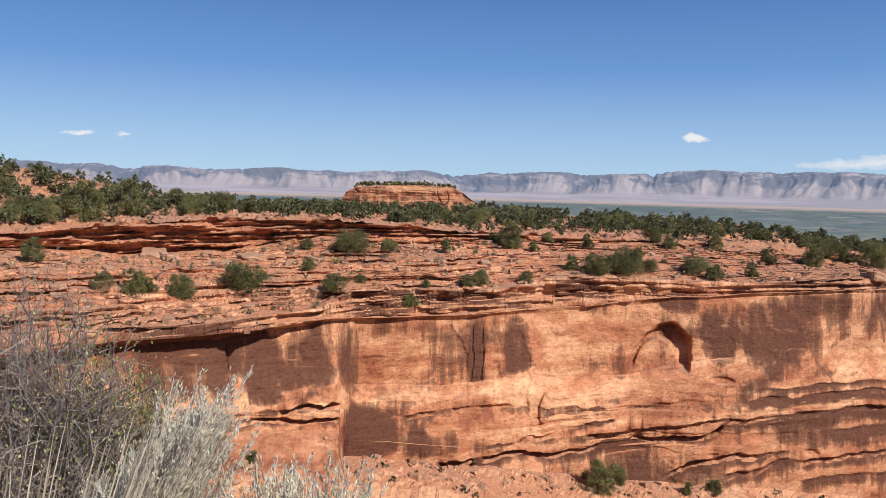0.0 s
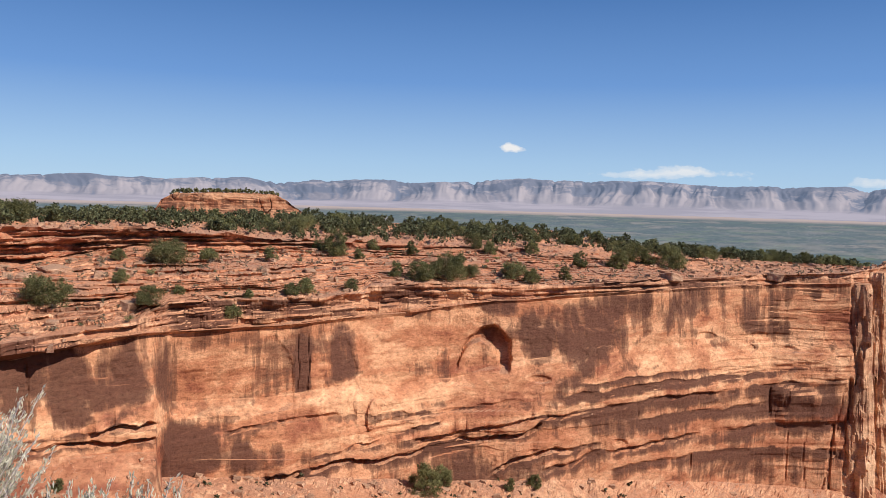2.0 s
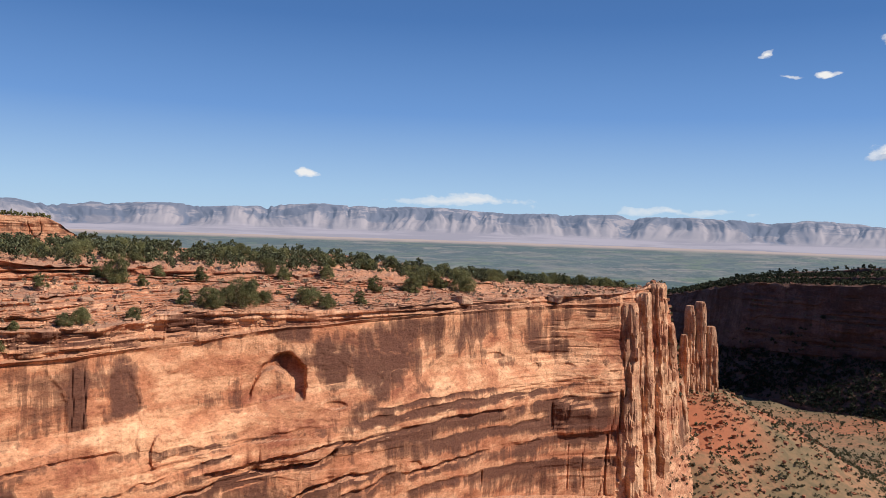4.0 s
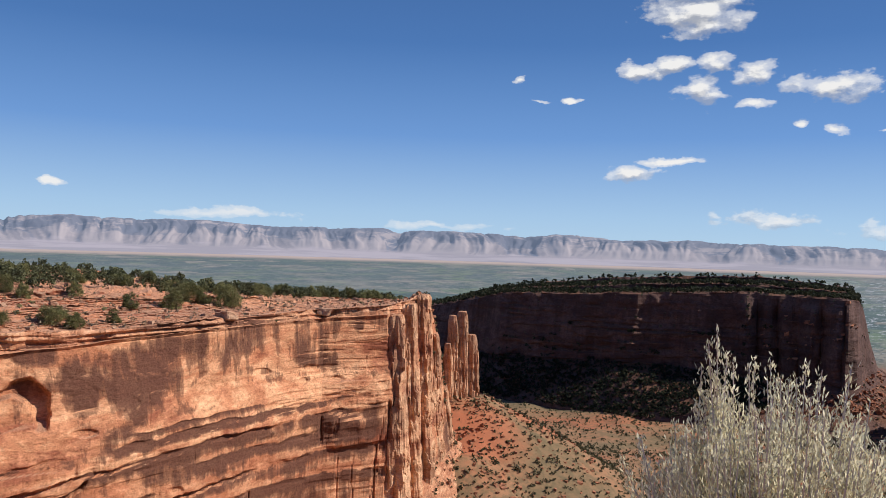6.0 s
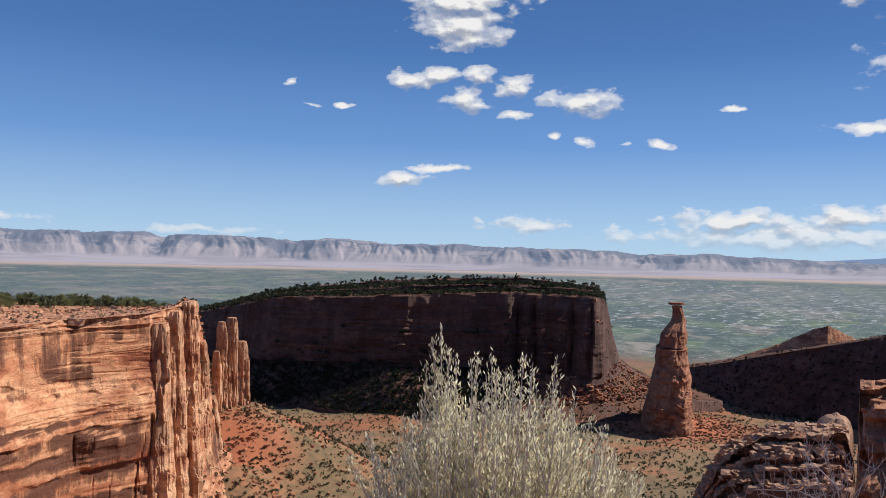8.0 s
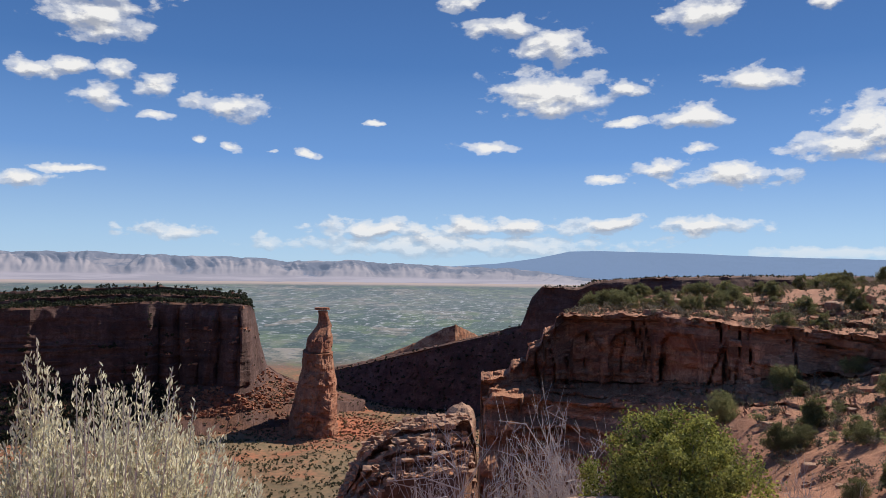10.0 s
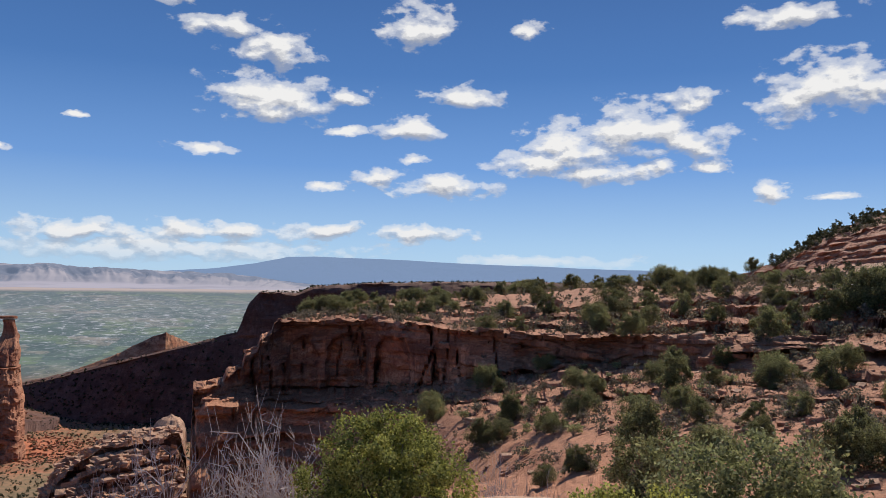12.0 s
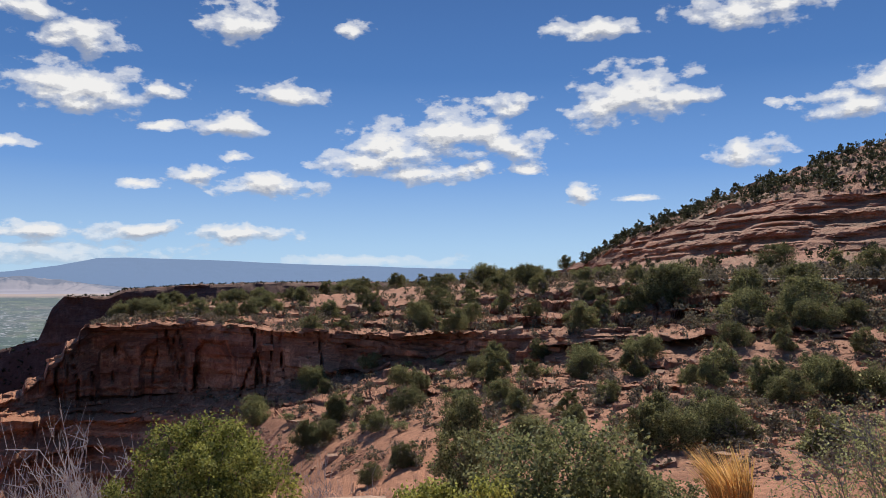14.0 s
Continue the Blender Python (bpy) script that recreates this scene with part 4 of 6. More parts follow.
CLOUDS_SMALL = [(68.6, 8.4, 0.8, 0.5), (71.6, 8.4, 0.6, 0.25), (73.6, 8.2, 0.9, 0.4), (55.6, 5.7, 1.8, 0.55), (58.6, 6.6, 2.6, 0.35), (78.4, 10.6, 0.7, 0.25),
                (86.4, 8.9, 2.6, 0.5), (87.5, 17.0, 3.2, 0.8), (91.0, 15.8, 3.0, 1.1), (84.5, 18.6, 1.6, 0.6)]
CLOUDS_EAST = [(91.0, 12.4, 4.7, 1.7), (96.6, 12.9, 1.6, 0.6), (96.0, 10.5, 1.3, 0.4), (100.6, 10.8, 2.4, 0.75), (101.0, 17.6, 2.7, 1.4),
               (104.4, 13.0, 2.7, 0.75), (94.5, 6.6, 2.1, 0.5), (98.5, 7.4, 2.2, 0.55), (103.0, 6.8, 3.9, 0.75), (100.8, 8.6, 1.7, 0.4)]
CLOUDS_BIG = [(112, 9.3, 4.2, 1.7), (116.5, 10.6, 4.0, 1.7), (120, 9.6, 3.4, 1.0), (109.4, 8.4, 3.2, 1.0), (114, 7.8, 4.0, 0.8), (118.0, 8.0, 1.4, 0.6), (121.4, 8.0, 1.3, 0.5),
              (120.3, 12.5, 1.6, 0.8), (128.8, 12.9, 4.6, 1.7), (126.3, 12.0, 2.4, 1.2), (132.3, 12.4, 2.0, 0.8)]
CLOUDS_LAST = [(136.1, 8.6, 2.6, 0.9), (125.0, 6.3, 1.3, 0.6), (128.6, 5.9, 1.7, 0.35), (142.5, 11.4, 3.4, 0.9), (144.6, 12.4, 2.6, 1.3), (138.5, 11.8, 1.2, 0.4),
               (126.0, 17.4, 3.4, 0.7), (136.5, 17.8, 5.0, 1.2), (108.8, 17.4, 1.3, 0.6)]
CLOUDS_LOW = [(64.5, 2.7, 3.4, 0.7), (79.0, 3.1, 6.0, 0.85), (87.0, 3.3, 6.0, 0.9), (94.5, 3.5, 3.8, 0.7), (101.5, 3.5, 4.2, 0.7), (84, 2.0, 15.0, 1.0), (110, 1.6, 9.0, 0.5)]


def build_sky():
    link = wt.links.new
    coord = wt.nodes.new("ShaderNodeTexCoord")
    sep = wt.nodes.new("ShaderNodeSeparateXYZ")
    link(coord.outputs["Generated"], sep.inputs[0])
    bearing = maths(wt, "MULTIPLY", maths(wt, "ARCTAN2", sep.outputs[0], sep.outputs[1]), 180 / math.pi)
    height = maths(wt, "MULTIPLY", maths(wt, "ARCSINE", sep.outputs[2]), 180 / math.pi)
    flat = wt.nodes.new("ShaderNodeCombineXYZ")
    link(bearing, flat.inputs[0])
    link(height, flat.inputs[1])

    def noise_in_sky(scale, detail, shift=(0, 0, 0), rough=0.6):
        mp = wt.nodes.new("ShaderNodeMapping")
        mp.inputs["Scale"].default_value = scale
        mp.inputs["Location"].default_value = shift
        link(flat.outputs[0], mp.inputs["Vector"])
        n = node(wt, "ShaderNodeTexNoise", Scale=1.0, Detail=detail, Roughness=rough)
        link(mp.outputs[0], n.inputs["Vector"])
        return n

    # ragged outlines: the place looked up is pushed about by noise
    shove = noise_in_sky((0.5, 0.75, 1), 5, rough=0.55)
    off = wt.nodes.new("ShaderNodeVectorMath")
    off.operation = "SUBTRACT"
    link(shove.outputs["Color"], off.inputs[0])
    off.inputs[1].default_value = (0.5, 0.5, 0.5)
    scaled = wt.nodes.new("ShaderNodeVectorMath")
    scaled.operation = "MULTIPLY"
    link(off.outputs[0], scaled.inputs[0])
    scaled.inputs[1].default_value = (2.6, 1.1, 0)
    moved = wt.nodes.new("ShaderNodeVectorMath")
    moved.operation = "ADD"
    link(flat.outputs[0], moved.inputs[0])
    link(scaled.outputs[0], moved.inputs[1])
    at = wt.nodes.new("ShaderNodeSeparateXYZ")
    link(moved.outputs[0], at.inputs[0])

    def madd(x, k, c):
        n = wt.nodes.new("ShaderNodeMath")
        n.operation = "MULTIPLY_ADD"
        for socket, value in zip(n.inputs, (x, k, c)):
            if isinstance(value, (int, float)):
                socket.default_value = value
            else:
                link(value, socket)
        return n.outputs[0]

    # the nearest cloud, as a squared distance in its own half sizes; and the same a little
    # higher up: deeper inside there means a cloud's underside here
    best, over = maths(wt, "MAXIMUM", at.outputs[0], 9000.0), maths(wt, "MAXIMUM", at.outputs[1], 9000.0)
    for b, h, w, t in CLOUDS_WEST + CLOUDS_MIDDLE + CLOUDS_SMALL + CLOUDS_EAST + CLOUDS_BIG + CLOUDS_LAST + CLOUDS_LOW:
        if t > 0.5 and h > 5:
            w, t = w * 1.04, t * 1.3
        u = madd(madd(best, 1e-9, at.outputs[0]), 1 / w, -b / w)
        v = madd(at.outputs[1], 1 / t, -h / t)
        # flat below, heaped above
        v = maths(wt, "MAXIMUM", v, maths(wt, "MULTIPLY", v, -1.2))
        uu = maths(wt, "MULTIPLY", u, u)
        best = maths(wt, "MINIMUM", best, madd(v, v, uu))
        if t > 0.5:
            v = madd(at.outputs[1], 1 / t, -h / t + 0.42 + 0.12 / t)
            over = maths(wt, "MINIMUM", over, madd(v, v, uu))
    best, over = maths(wt, "SQRT", best), maths(wt, "SQRT", over)
    puff = noise_in_sky((0.5, 0.9, 1), 6, rough=0.54).outputs["Fac"]
    above = noise_in_sky((0.5, 0.9, 1), 6, (0.10, 0.36, 0), 0.54).outputs["Fac"]
    body = maths(wt, "ADD", maths(wt, "SUBTRACT", 1.0, best), maths(wt, "MULTIPLY", maths(wt, "SUBTRACT", puff, 0.5), 2.6))
    cover = steps(wt, body, [(0.0, 0.0), (0.34, 0.55), (0.8, 1.0)])
    under = maths(wt, "MAXIMUM", maths(wt, "MULTIPLY", maths(wt, "SUBTRACT", maths(wt, "MINIMUM", over, 1.3), best), 0.75), -0.4)
    relief = maths(wt, "MULTIPLY", maths(wt, "SUBTRACT", puff, above), 2.2)
    grey = steps(wt, maths(wt, "ADD", maths(wt, "ADD", under, relief), 0.55), [(0.2, 0.0), (0.52, 0.5), (0.78, 1.0)])
    tone = mix(wt, grey, CLOUD_SHADE, CLOUD_LIGHT)
    tint = mix(wt, 1.0, sky.outputs[0], SKY_TINT, "MULTIPLY")
    clear = steps(wt, maths(wt, "DIVIDE", height, 90.0), CLEAR_AIR, False)
    air = mix(wt, 0.88, tint, clear)
    # low clouds are paler and thinner
    thin = steps(wt, maths(wt, "DIVIDE", height, 45.0), [(0.015, 0.3), (0.075, 0.95), (0.13, 1.0)])
    link(mix(wt, maths(wt, "MULTIPLY", cover, thin), air, tone), wt.nodes["Background"].inputs[0])


SKY_TINT = (0.60, 0.80, 1.12)
# clear dry air from the horizon to the zenith
CLEAR_AIR = [(0.0, (4.3, 5.9, 7.4)), (0.03, (3.5, 5.2, 7.2)), (0.09, (1.45, 2.95, 5.95)), (0.16, (0.66, 1.7, 4.1)), (0.24, (0.44, 1.15, 3.0)), (1.0, (0.3, 0.8, 2.3))]
CLOUD_SHADE, CLOUD_LIGHT = (3.5, 3.75, 4.4), (7.9, 7.85, 7.8)
build_sky()


# ---- towers of rock ----
def tower(name, bearing, r, levels, mat, seed, turn=0.0, flute=0.12, rings=90, around=72, lump=0.3, slabs=0.15, beds=0.05):
    """A free-standing rock. levels: (height angle, half width, half depth, shift across) from foot to top."""
    k = np.array(levels, float)
    z = EYE + r * np.tan(np.radians(k[:, 0]))
    Z = np.linspace(z[0], z[-1], rings)
    hw, hd, sh = (np.interp(Z, z, k[:, i]) for i in (1, 2, 3))
    A = np.linspace(0, 2 * np.pi, around + 1)
    ZZ, AA = np.meshgrid(Z, A, indexing="ij")
    c, s_ = np.cos(AA), np.sin(AA)
    sq = (np.abs(c) ** 3.2 + np.abs(s_) ** 3.2) ** (-1 / 3.2)
    size = hw[:, None]
    n = fbm(c * 1.6 + seed, s_ * 1.6, ZZ / 60, 5, seed)
    fl = np.abs(fbm(c * 1.9 + 7, s_ * 1.9, ZZ / 70, 4, seed + 3))
    slab = np.floor(5 * value_noise(c * 2.2, s_ * 2.2, np.floor(ZZ / 11 + 2 * n), seed + 5)) / 5 + 0.6 * np.floor(4 * value_noise(c * 4.5, s_ * 4.5, np.floor(ZZ / 5 + 2 * n), seed + 6)) / 4
    bed = np.clip(2 * value_noise(ZZ / 3.0, c * 0.7, s_ * 0.7, seed + 4), -1, 1)
    k_ = sq * (1 + lump * n - flute * 2 * fl + beds * bed + slabs * slab)
    a = radians(bearing)
    right, away = np.array([math.cos(a), -math.sin(a)]), np.array([math.sin(a), math.cos(a)])
    tc, ts = math.cos(radians(turn)), math.sin(radians(turn))
    across = hw[:, None] * c * k_
    deep = hd[:, None] * s_ * k_
    across, deep = across * tc - deep * ts + sh[:, None], across * ts + deep * tc
    cx, cy = polar(bearing, r)
    X = cx + right[0] * across + away[0] * deep
    Y = cy + right[1] * across + away[1] * deep
    top = np.stack([np.full(around + 1, v) for v in (X[-1, :-1].mean(), Y[-1, :-1].mean(), Z[-1] + 0.3)])
    X, Y = np.vstack([X, top[0]]), np.vstack([Y, top[1]])
    ZZ = np.vstack([ZZ, top[2]])
    return grid_mesh(name, X[:, ::-1], Y[:, ::-1], ZZ[:, ::-1], mat)


rock_tower = sandstone("monument sandstone", (0.44, 0.215, 0.125), (0.38, 0.165, 0.095), (0.31, 0.12, 0.07), (0.13, 0.06, 0.045), (0.42, 0.17, 0.09), 1.6, 0.35)
MONUMENT = [(-11.4, 25, 70, -3), (-10.2, 23.5, 66, -2.9), (-8.9, 22, 62, -2.6), (-7.94, 20.5, 56, -2.0), (-7.1, 18, 50, -0.5), (-6.46, 16, 45, 0), (-5.5, 14.6, 40, -0.6), (-5.38, 15.2, 40, -0.4), (-5.3, 12.6, 34, 0), (-4.57, 12.6, 30, 0.6), (-4.1, 10, 22, 2.5), (-3.62, 7.2, 11, 5), (-3.3, 5.8, 9, 4.6), (-2.9, 4.7, 8, 3.8), (-2.62, 4.9, 8, 3), (-2.55, 7.4, 9, 2.7), (-2.4, 7.2, 9, 2.6)]
monument = new("rock_monument")
cx, cy = polar(74.75, 835)
monument.location = (float(cx), float(cy), EYE + 835 * math.tan(radians(-11.4)))
for name, lo, hi, rings, label in (("body", 0, 8, 130, ""), ("head", 8, 15, 90, "narrow upper tower on a ledge"), ("capstone", 15, 17, 12, "flat overhanging capstone")):
    block = tower(name, 74.75, 835, MONUMENT[lo:hi], rock_tower, 5, 0, 0.08, rings, 130, 0.10, 0.09, 0.015)
    block.parent = monument
    block.matrix_parent_inverse = Matrix.Translation(-monument.location)
    if label:
        block["label"] = label
tagged(monument, "tall free-standing red sandstone monument on a talus cone", "rock monument")
rock_block = sandstone("fallen sandstone blocks", (0.58, 0.37, 0.245), (0.48, 0.275, 0.17), (0.38, 0.18, 0.11), (0.16, 0.09, 0.07), (0.50, 0.29, 0.185), 0.18, 0.4)
rock_fin = sandstone("pale fluted sandstone", (0.76, 0.46, 0.275), (0.61, 0.32, 0.18), (0.43, 0.19, 0.11), (0.15, 0.065, 0.043), (0.5, 0.25, 0.14), 1.0, 0.55)
spire = new("rock_spire")
cx, cy = polar(44.6, 430)
spire.location = (float(cx), float(cy), EYE + 430 * math.tan(radians(-11.6)))
for i, (b, top, w, d, deep) in enumerate(((43.75, -4.45, 2.6, 4.0, 428), (44.4, -4.15, 2.9, 5.0, 432), (45.15, -5.75, 2.7, 4.5, 436), (43.45, -6.4, 2.0, 3.5, 424))):
    column = tower("column", b, deep, [(-12.2, w * 1.5, d * 1.5, 0.3), (-9.5, w * 1.35, d * 1.35, 0.2), (-7.2, w * 1.2, d * 1.2, 0), (top - 0.9, w * 1.02, d, 0), (top - 0.35, w * 0.95, d * 0.9, -0.2), (top, w * 0.7, d * 0.7, -0.2)],
                   rock_fin, 9 + i, 5, 0.06, 120, 80, 0.24, 0.18, 0.04)
    column.parent = spire
    column.matrix_parent_inverse = Matrix.Translation(-spire.location)
tagged(spire, "weathered orange sandstone spire of joined columns beside the cliff", "rock spire")
outcrop = tower("rounded_boulder", 84.5, 84, [(-16, 2.0, 2.4, 0), (-10.8, 1.9, 2.2, 0), (-10.0, 1.75, 2.0, 0.1), (-9.4, 1.4, 1.6, 0.2), (-9.1, 0.9, 1.1, 0.3), (-9.0, 0.4, 0.5, 0.3)], rock_block, 15, 0, 0.05, 60, 60, 0.3, 0.04, 0.04)
tagged(outcrop, "pale rounded sandstone boulder below the rim's point", "rock")
for i, (b, rr, top, w, d) in enumerate(((39.75, 330, -4.5, 4.6, 8), (40.65, 342, -3.7, 4.8, 9), (41.55, 355, -3.05, 5.2, 10), (42.25, 369, -5.7, 4.8, 9), (42.95, 381, -9.4, 5.0, 8))):
    fin = tower("rock_fin", b, rr, [(-18, w * 1.35, d * 1.3, 1.5), (-13, w * 1.2, d * 1.15, 0.8), (-8.8 if top > -8 else top - 2, w * 1.0, d, 0.2), (min(-5.6, top - 0.8), w * 0.85, d * 0.85, -0.2), (top - 0.25, w * 0.82, d * 0.8, -0.4), (top, w * 0.7, d * 0.7, -0.4)],
                rock_fin, 20 + i, 0, 0.05, 150, 100, 0.24, 0.16, 0.04)
    tagged(fin, "fluted orange sandstone fin at the cliff's end", "rock fin", "fins at the cliff's end")

# ---- where things stand on the land ----
from mathutils.bvhtree import BVHTree


def land_tree(obs):
    verts, faces, base = [], [], 0
    for ob in obs:
        me = ob.data
        co = np.empty(len(me.vertices) * 3, np.float32)
        me.vertices.foreach_get("co", co)
        idx = np.empty(len(me.loops), np.int32)
        me.loops.foreach_get("vertex_index", idx)
        verts.append(co.reshape(-1, 3))
        faces.append(idx.reshape(-1, 4) + base)
        base += len(me.vertices)
    return BVHTree.FromPolygons(np.concatenate(verts).tolist(), np.concatenate(faces).tolist())


LAND = land_tree(SHEETS)


def drop(x, y):
    """The land's height under a place, and its steepness."""
    hit, normal, _, _ = LAND.ray_cast(Vector((x, y, 400)), Vector((0, 0, -1)))
    return (hit.z, abs(normal.z)) if hit else (0.0, 1.0)


def meet(bearing, el):
    """The place where a line of sight from the overlook meets the land."""
    a, e = radians(bearing), radians(el)
    way = Vector((math.sin(a) * math.cos(e), math.cos(a) * math.cos(e), math.sin(e)))
    hit, normal, _, far = LAND.ray_cast(Vector((0, 0, EYE)), way)
    return (hit, abs(normal.z), far) if hit else (None, 0, 0)


# ---- plants ----
def foliage(name, dark, mid, light, patch=1.5, thinness=0.3):
    m, t, b = material(name, 0.75)
    geo = t.nodes.new("ShaderNodeNewGeometry")
    info = t.nodes.new("ShaderNodeObjectInfo")
    leaf = steps(t, geo.outputs["Random Per Island"], [(0.0, dark), (0.5, mid), (1.0, light)])
    tone = steps(t, noise_at(t, (patch, patch, patch), 3), [(0.3, 0.75), (0.7, 1.2)])
    own = steps(t, info.outputs["Random"], [(0.0, 0.8), (1.0, 1.2)])
    col = mix(t, 1.0, mix(t, 1.0, leaf, tone, "MULTIPLY"), own, "MULTIPLY")
    t.links.new(col, b.inputs["Base Color"])
    thin = t.nodes.new("ShaderNodeBsdfTranslucent")
    t.links.new(col, thin.inputs[0])
    both = node(t, "ShaderNodeMixShader", Fac=thinness)
    t.links.new(b.outputs[0], both.inputs[1])
    t.links.new(thin.outputs[0], both.inputs[2])
    t.links.new(both.outputs[0], t.nodes["Material Output"].inputs[0])
    return m


def bark_material(name, a, c):
    m, t, b = material(name, 0.9)
    col = mix(t, noise_at(t, (14, 14, 2.5), 5, 0.65), a, c)
    t.links.new(col, b.inputs["Base Color"])
    return m


juniper_mat = foliage("juniper foliage", (0.085, 0.085, 0.036), (0.2, 0.195, 0.082), (0.33, 0.315, 0.14), 0.6, 0.38)
plateau_mat = foliage("plateau woodland foliage", (0.045, 0.05, 0.025), (0.095, 0.10, 0.047), (0.15, 0.152, 0.078), 0.3, 0.2)
# mesa foliage: leaf colours darkened to stand in for cloud shade
shaded_leaf_mat = foliage("far foliage darkened for shade", (0.02, 0.023, 0.013), (0.038, 0.042, 0.022), (0.062, 0.067, 0.036), 0.1)
fresh_mat = foliage("bright juniper foliage", (0.12, 0.125, 0.03), (0.33, 0.325, 0.075), (0.54, 0.52, 0.15), 4.0, 0.3)
pale_mat = foliage("pale green foliage", (0.13, 0.135, 0.055), (0.28, 0.285, 0.12), (0.45, 0.44, 0.2), 3.0, 0.35)
brush_mat = foliage("grey-green brush", (0.12, 0.10, 0.062), (0.225, 0.19, 0.125), (0.34, 0.285, 0.20), 1.0)
floor_mat = foliage("canyon floor brush", (0.05, 0.048, 0.026), (0.09, 0.085, 0.045), (0.14, 0.128, 0.075), 0.2)
sage_mat = foliage("silver sagebrush leaves", (0.46, 0.42, 0.28), (0.66, 0.61, 0.43), (0.82, 0.77, 0.58), 6.0, 0.5)
straw_mat = foliage("dry golden grass", (0.38, 0.21, 0.065), (0.58, 0.34, 0.115), (0.72, 0.47, 0.19), 4.0, 0.45)
pale_straw_mat = foliage("pale dry grass", (0.36, 0.31, 0.22), (0.5, 0.44, 0.33), (0.62, 0.56, 0.44), 4.0, 0.45)
bark_mat = bark_material("juniper bark", (0.10, 0.075, 0.055), (0.22, 0.18, 0.145))
twig_mat = bark_material("bare grey twigs", (0.15, 0.125, 0.11), (0.30, 0.265, 0.24))
dead_mat = bark_material("bleached dead branches", (0.38, 0.31, 0.28), (0.62, 0.54, 0.5))


def part(name, verts, faces, mat, parent, label="", smooth=False):
    ob = mesh_object(name, verts, faces, mat, smooth)
    ob.parent = parent
    if label:
        ob["label"] = label
    return ob


def leaves_at(points, size, rng, upright=0.0, narrow=0.75):
    """One small four-cornered leaf tuft at each point."""
    n = len(points)
    a = rng.normal(size=(n, 3))
    a[:, 2] += upright * 3
    a /= np.linalg.norm(a, axis=1)[:, None]
    b = np.cross(a, rng.normal(size=(n, 3)))
    b /= np.linalg.norm(b, axis=1)[:, None]
    s = (size * rng.uniform(0.6, 1.35, n))[:, None]
    a, b = a * s, b * s * narrow
    bend = np.cross(a, b) / s * 0.35
    v = np.stack([points - a, points + b + bend, points + a, points - b + bend], 1).reshape(-1, 3)
    f = np.arange(4 * n).reshape(-1, 4)
    return v, f


def tube(path, r0, r1, sides=5):
    return np.array(path, float), r0, r1, sides


def join(pieces):
    """All the tubes of one part as a single mesh, worked out together by length."""
    kinds = {}
    for piece in pieces:
        kinds.setdefault((len(piece[0]), piece[3]), []).append(piece)
    verts, faces, base = [], [], 0
    for (n, sides), group in kinds.items():
        path = np.stack([p[0] for p in group])
        m = len(path)
        way = np.gradient(path, axis=1)
        way /= np.linalg.norm(way, axis=2)[..., None] + 1e-9
        u = np.cross(way, (0.31, 0.77, 0.2))
        u /= np.linalg.norm(u, axis=2)[..., None] + 1e-9
        w = np.cross(way, u)
        r0, r1 = np.array([p[1] for p in group]), np.array([p[2] for p in group])
        k = np.linspace(0, 1, n)[None]
        rad = (r0[:, None] * (1 - k) + r1[:, None] * k)[..., None, None]
        ang = np.linspace(0, 2 * np.pi, sides, endpoint=False)[None, None, :, None]
        verts.append((path[:, :, None] + rad * (np.cos(ang) * u[:, :, None] + np.sin(ang) * w[:, :, None])).reshape(-1, 3))
        one = np.array([(i * sides + j, i * sides + (j + 1) % sides, (i + 1) * sides + (j + 1) % sides, (i + 1) * sides + j) for i in range(n - 1) for j in range(sides)])
        faces.append((one[None] + (base + np.arange(m) * n * sides)[:, None, None]).reshape(-1, 4))
        base += m * n * sides
    return np.concatenate(verts), np.concatenate(faces)


def lobes(rng, h, w, count, low=0.18, plump=1.0):
    out = []
    for i in range(count):
        k = (i + 0.5) / count
        a = i * 2.4 + rng.uniform(-0.5, 0.5)
        z = h * (low + (0.92 - low) * k)
        reach = w * 0.32 * math.sqrt(max(0.05, 1 - ((k - 0.3) / 0.78) ** 2)) * rng.uniform(0.5, 1.15)
        size = plump * w * rng.uniform(0.2, 0.3) * (1.1 - 0.32 * k)
        out.append((np.array([reach * math.cos(a), reach * math.sin(a), min(z, h - size * 0.7)]), size))
    return out


def crown_points(rng, blobs, n, flat=0.8, shell=0.25):
    """Leaves gathered in tufts over the skin of each lobe, with gaps between the tufts."""
    weights = np.array([s ** 2 for _, s in blobs])
    m = max(6, n // 10 if n < 400 else n // 90 if n < 20000 else n // 120)
    pick = rng.choice(len(blobs), m, p=weights / weights.sum())
    c = np.array([b[0] for b in blobs])[pick]
    s = np.array([b[1] for b in blobs])[pick]
    d = rng.normal(size=(m, 3))
    d[:, 2] += 0.25
    d /= np.linalg.norm(d, axis=1)[:, None]
    tuft = c + d * (s * rng.uniform(shell, 1.0, m) ** 0.45)[:, None] * np.array([1, 1, flat])
    own = rng.integers(0, m, n)
    p = tuft[own] + rng.normal(size=(n, 3)) * (s[own] * (0.3 if n < 400 else 0.2 if n < 20000 else 0.15))[:, None]
    return p[p[:, 2] > 0.02]


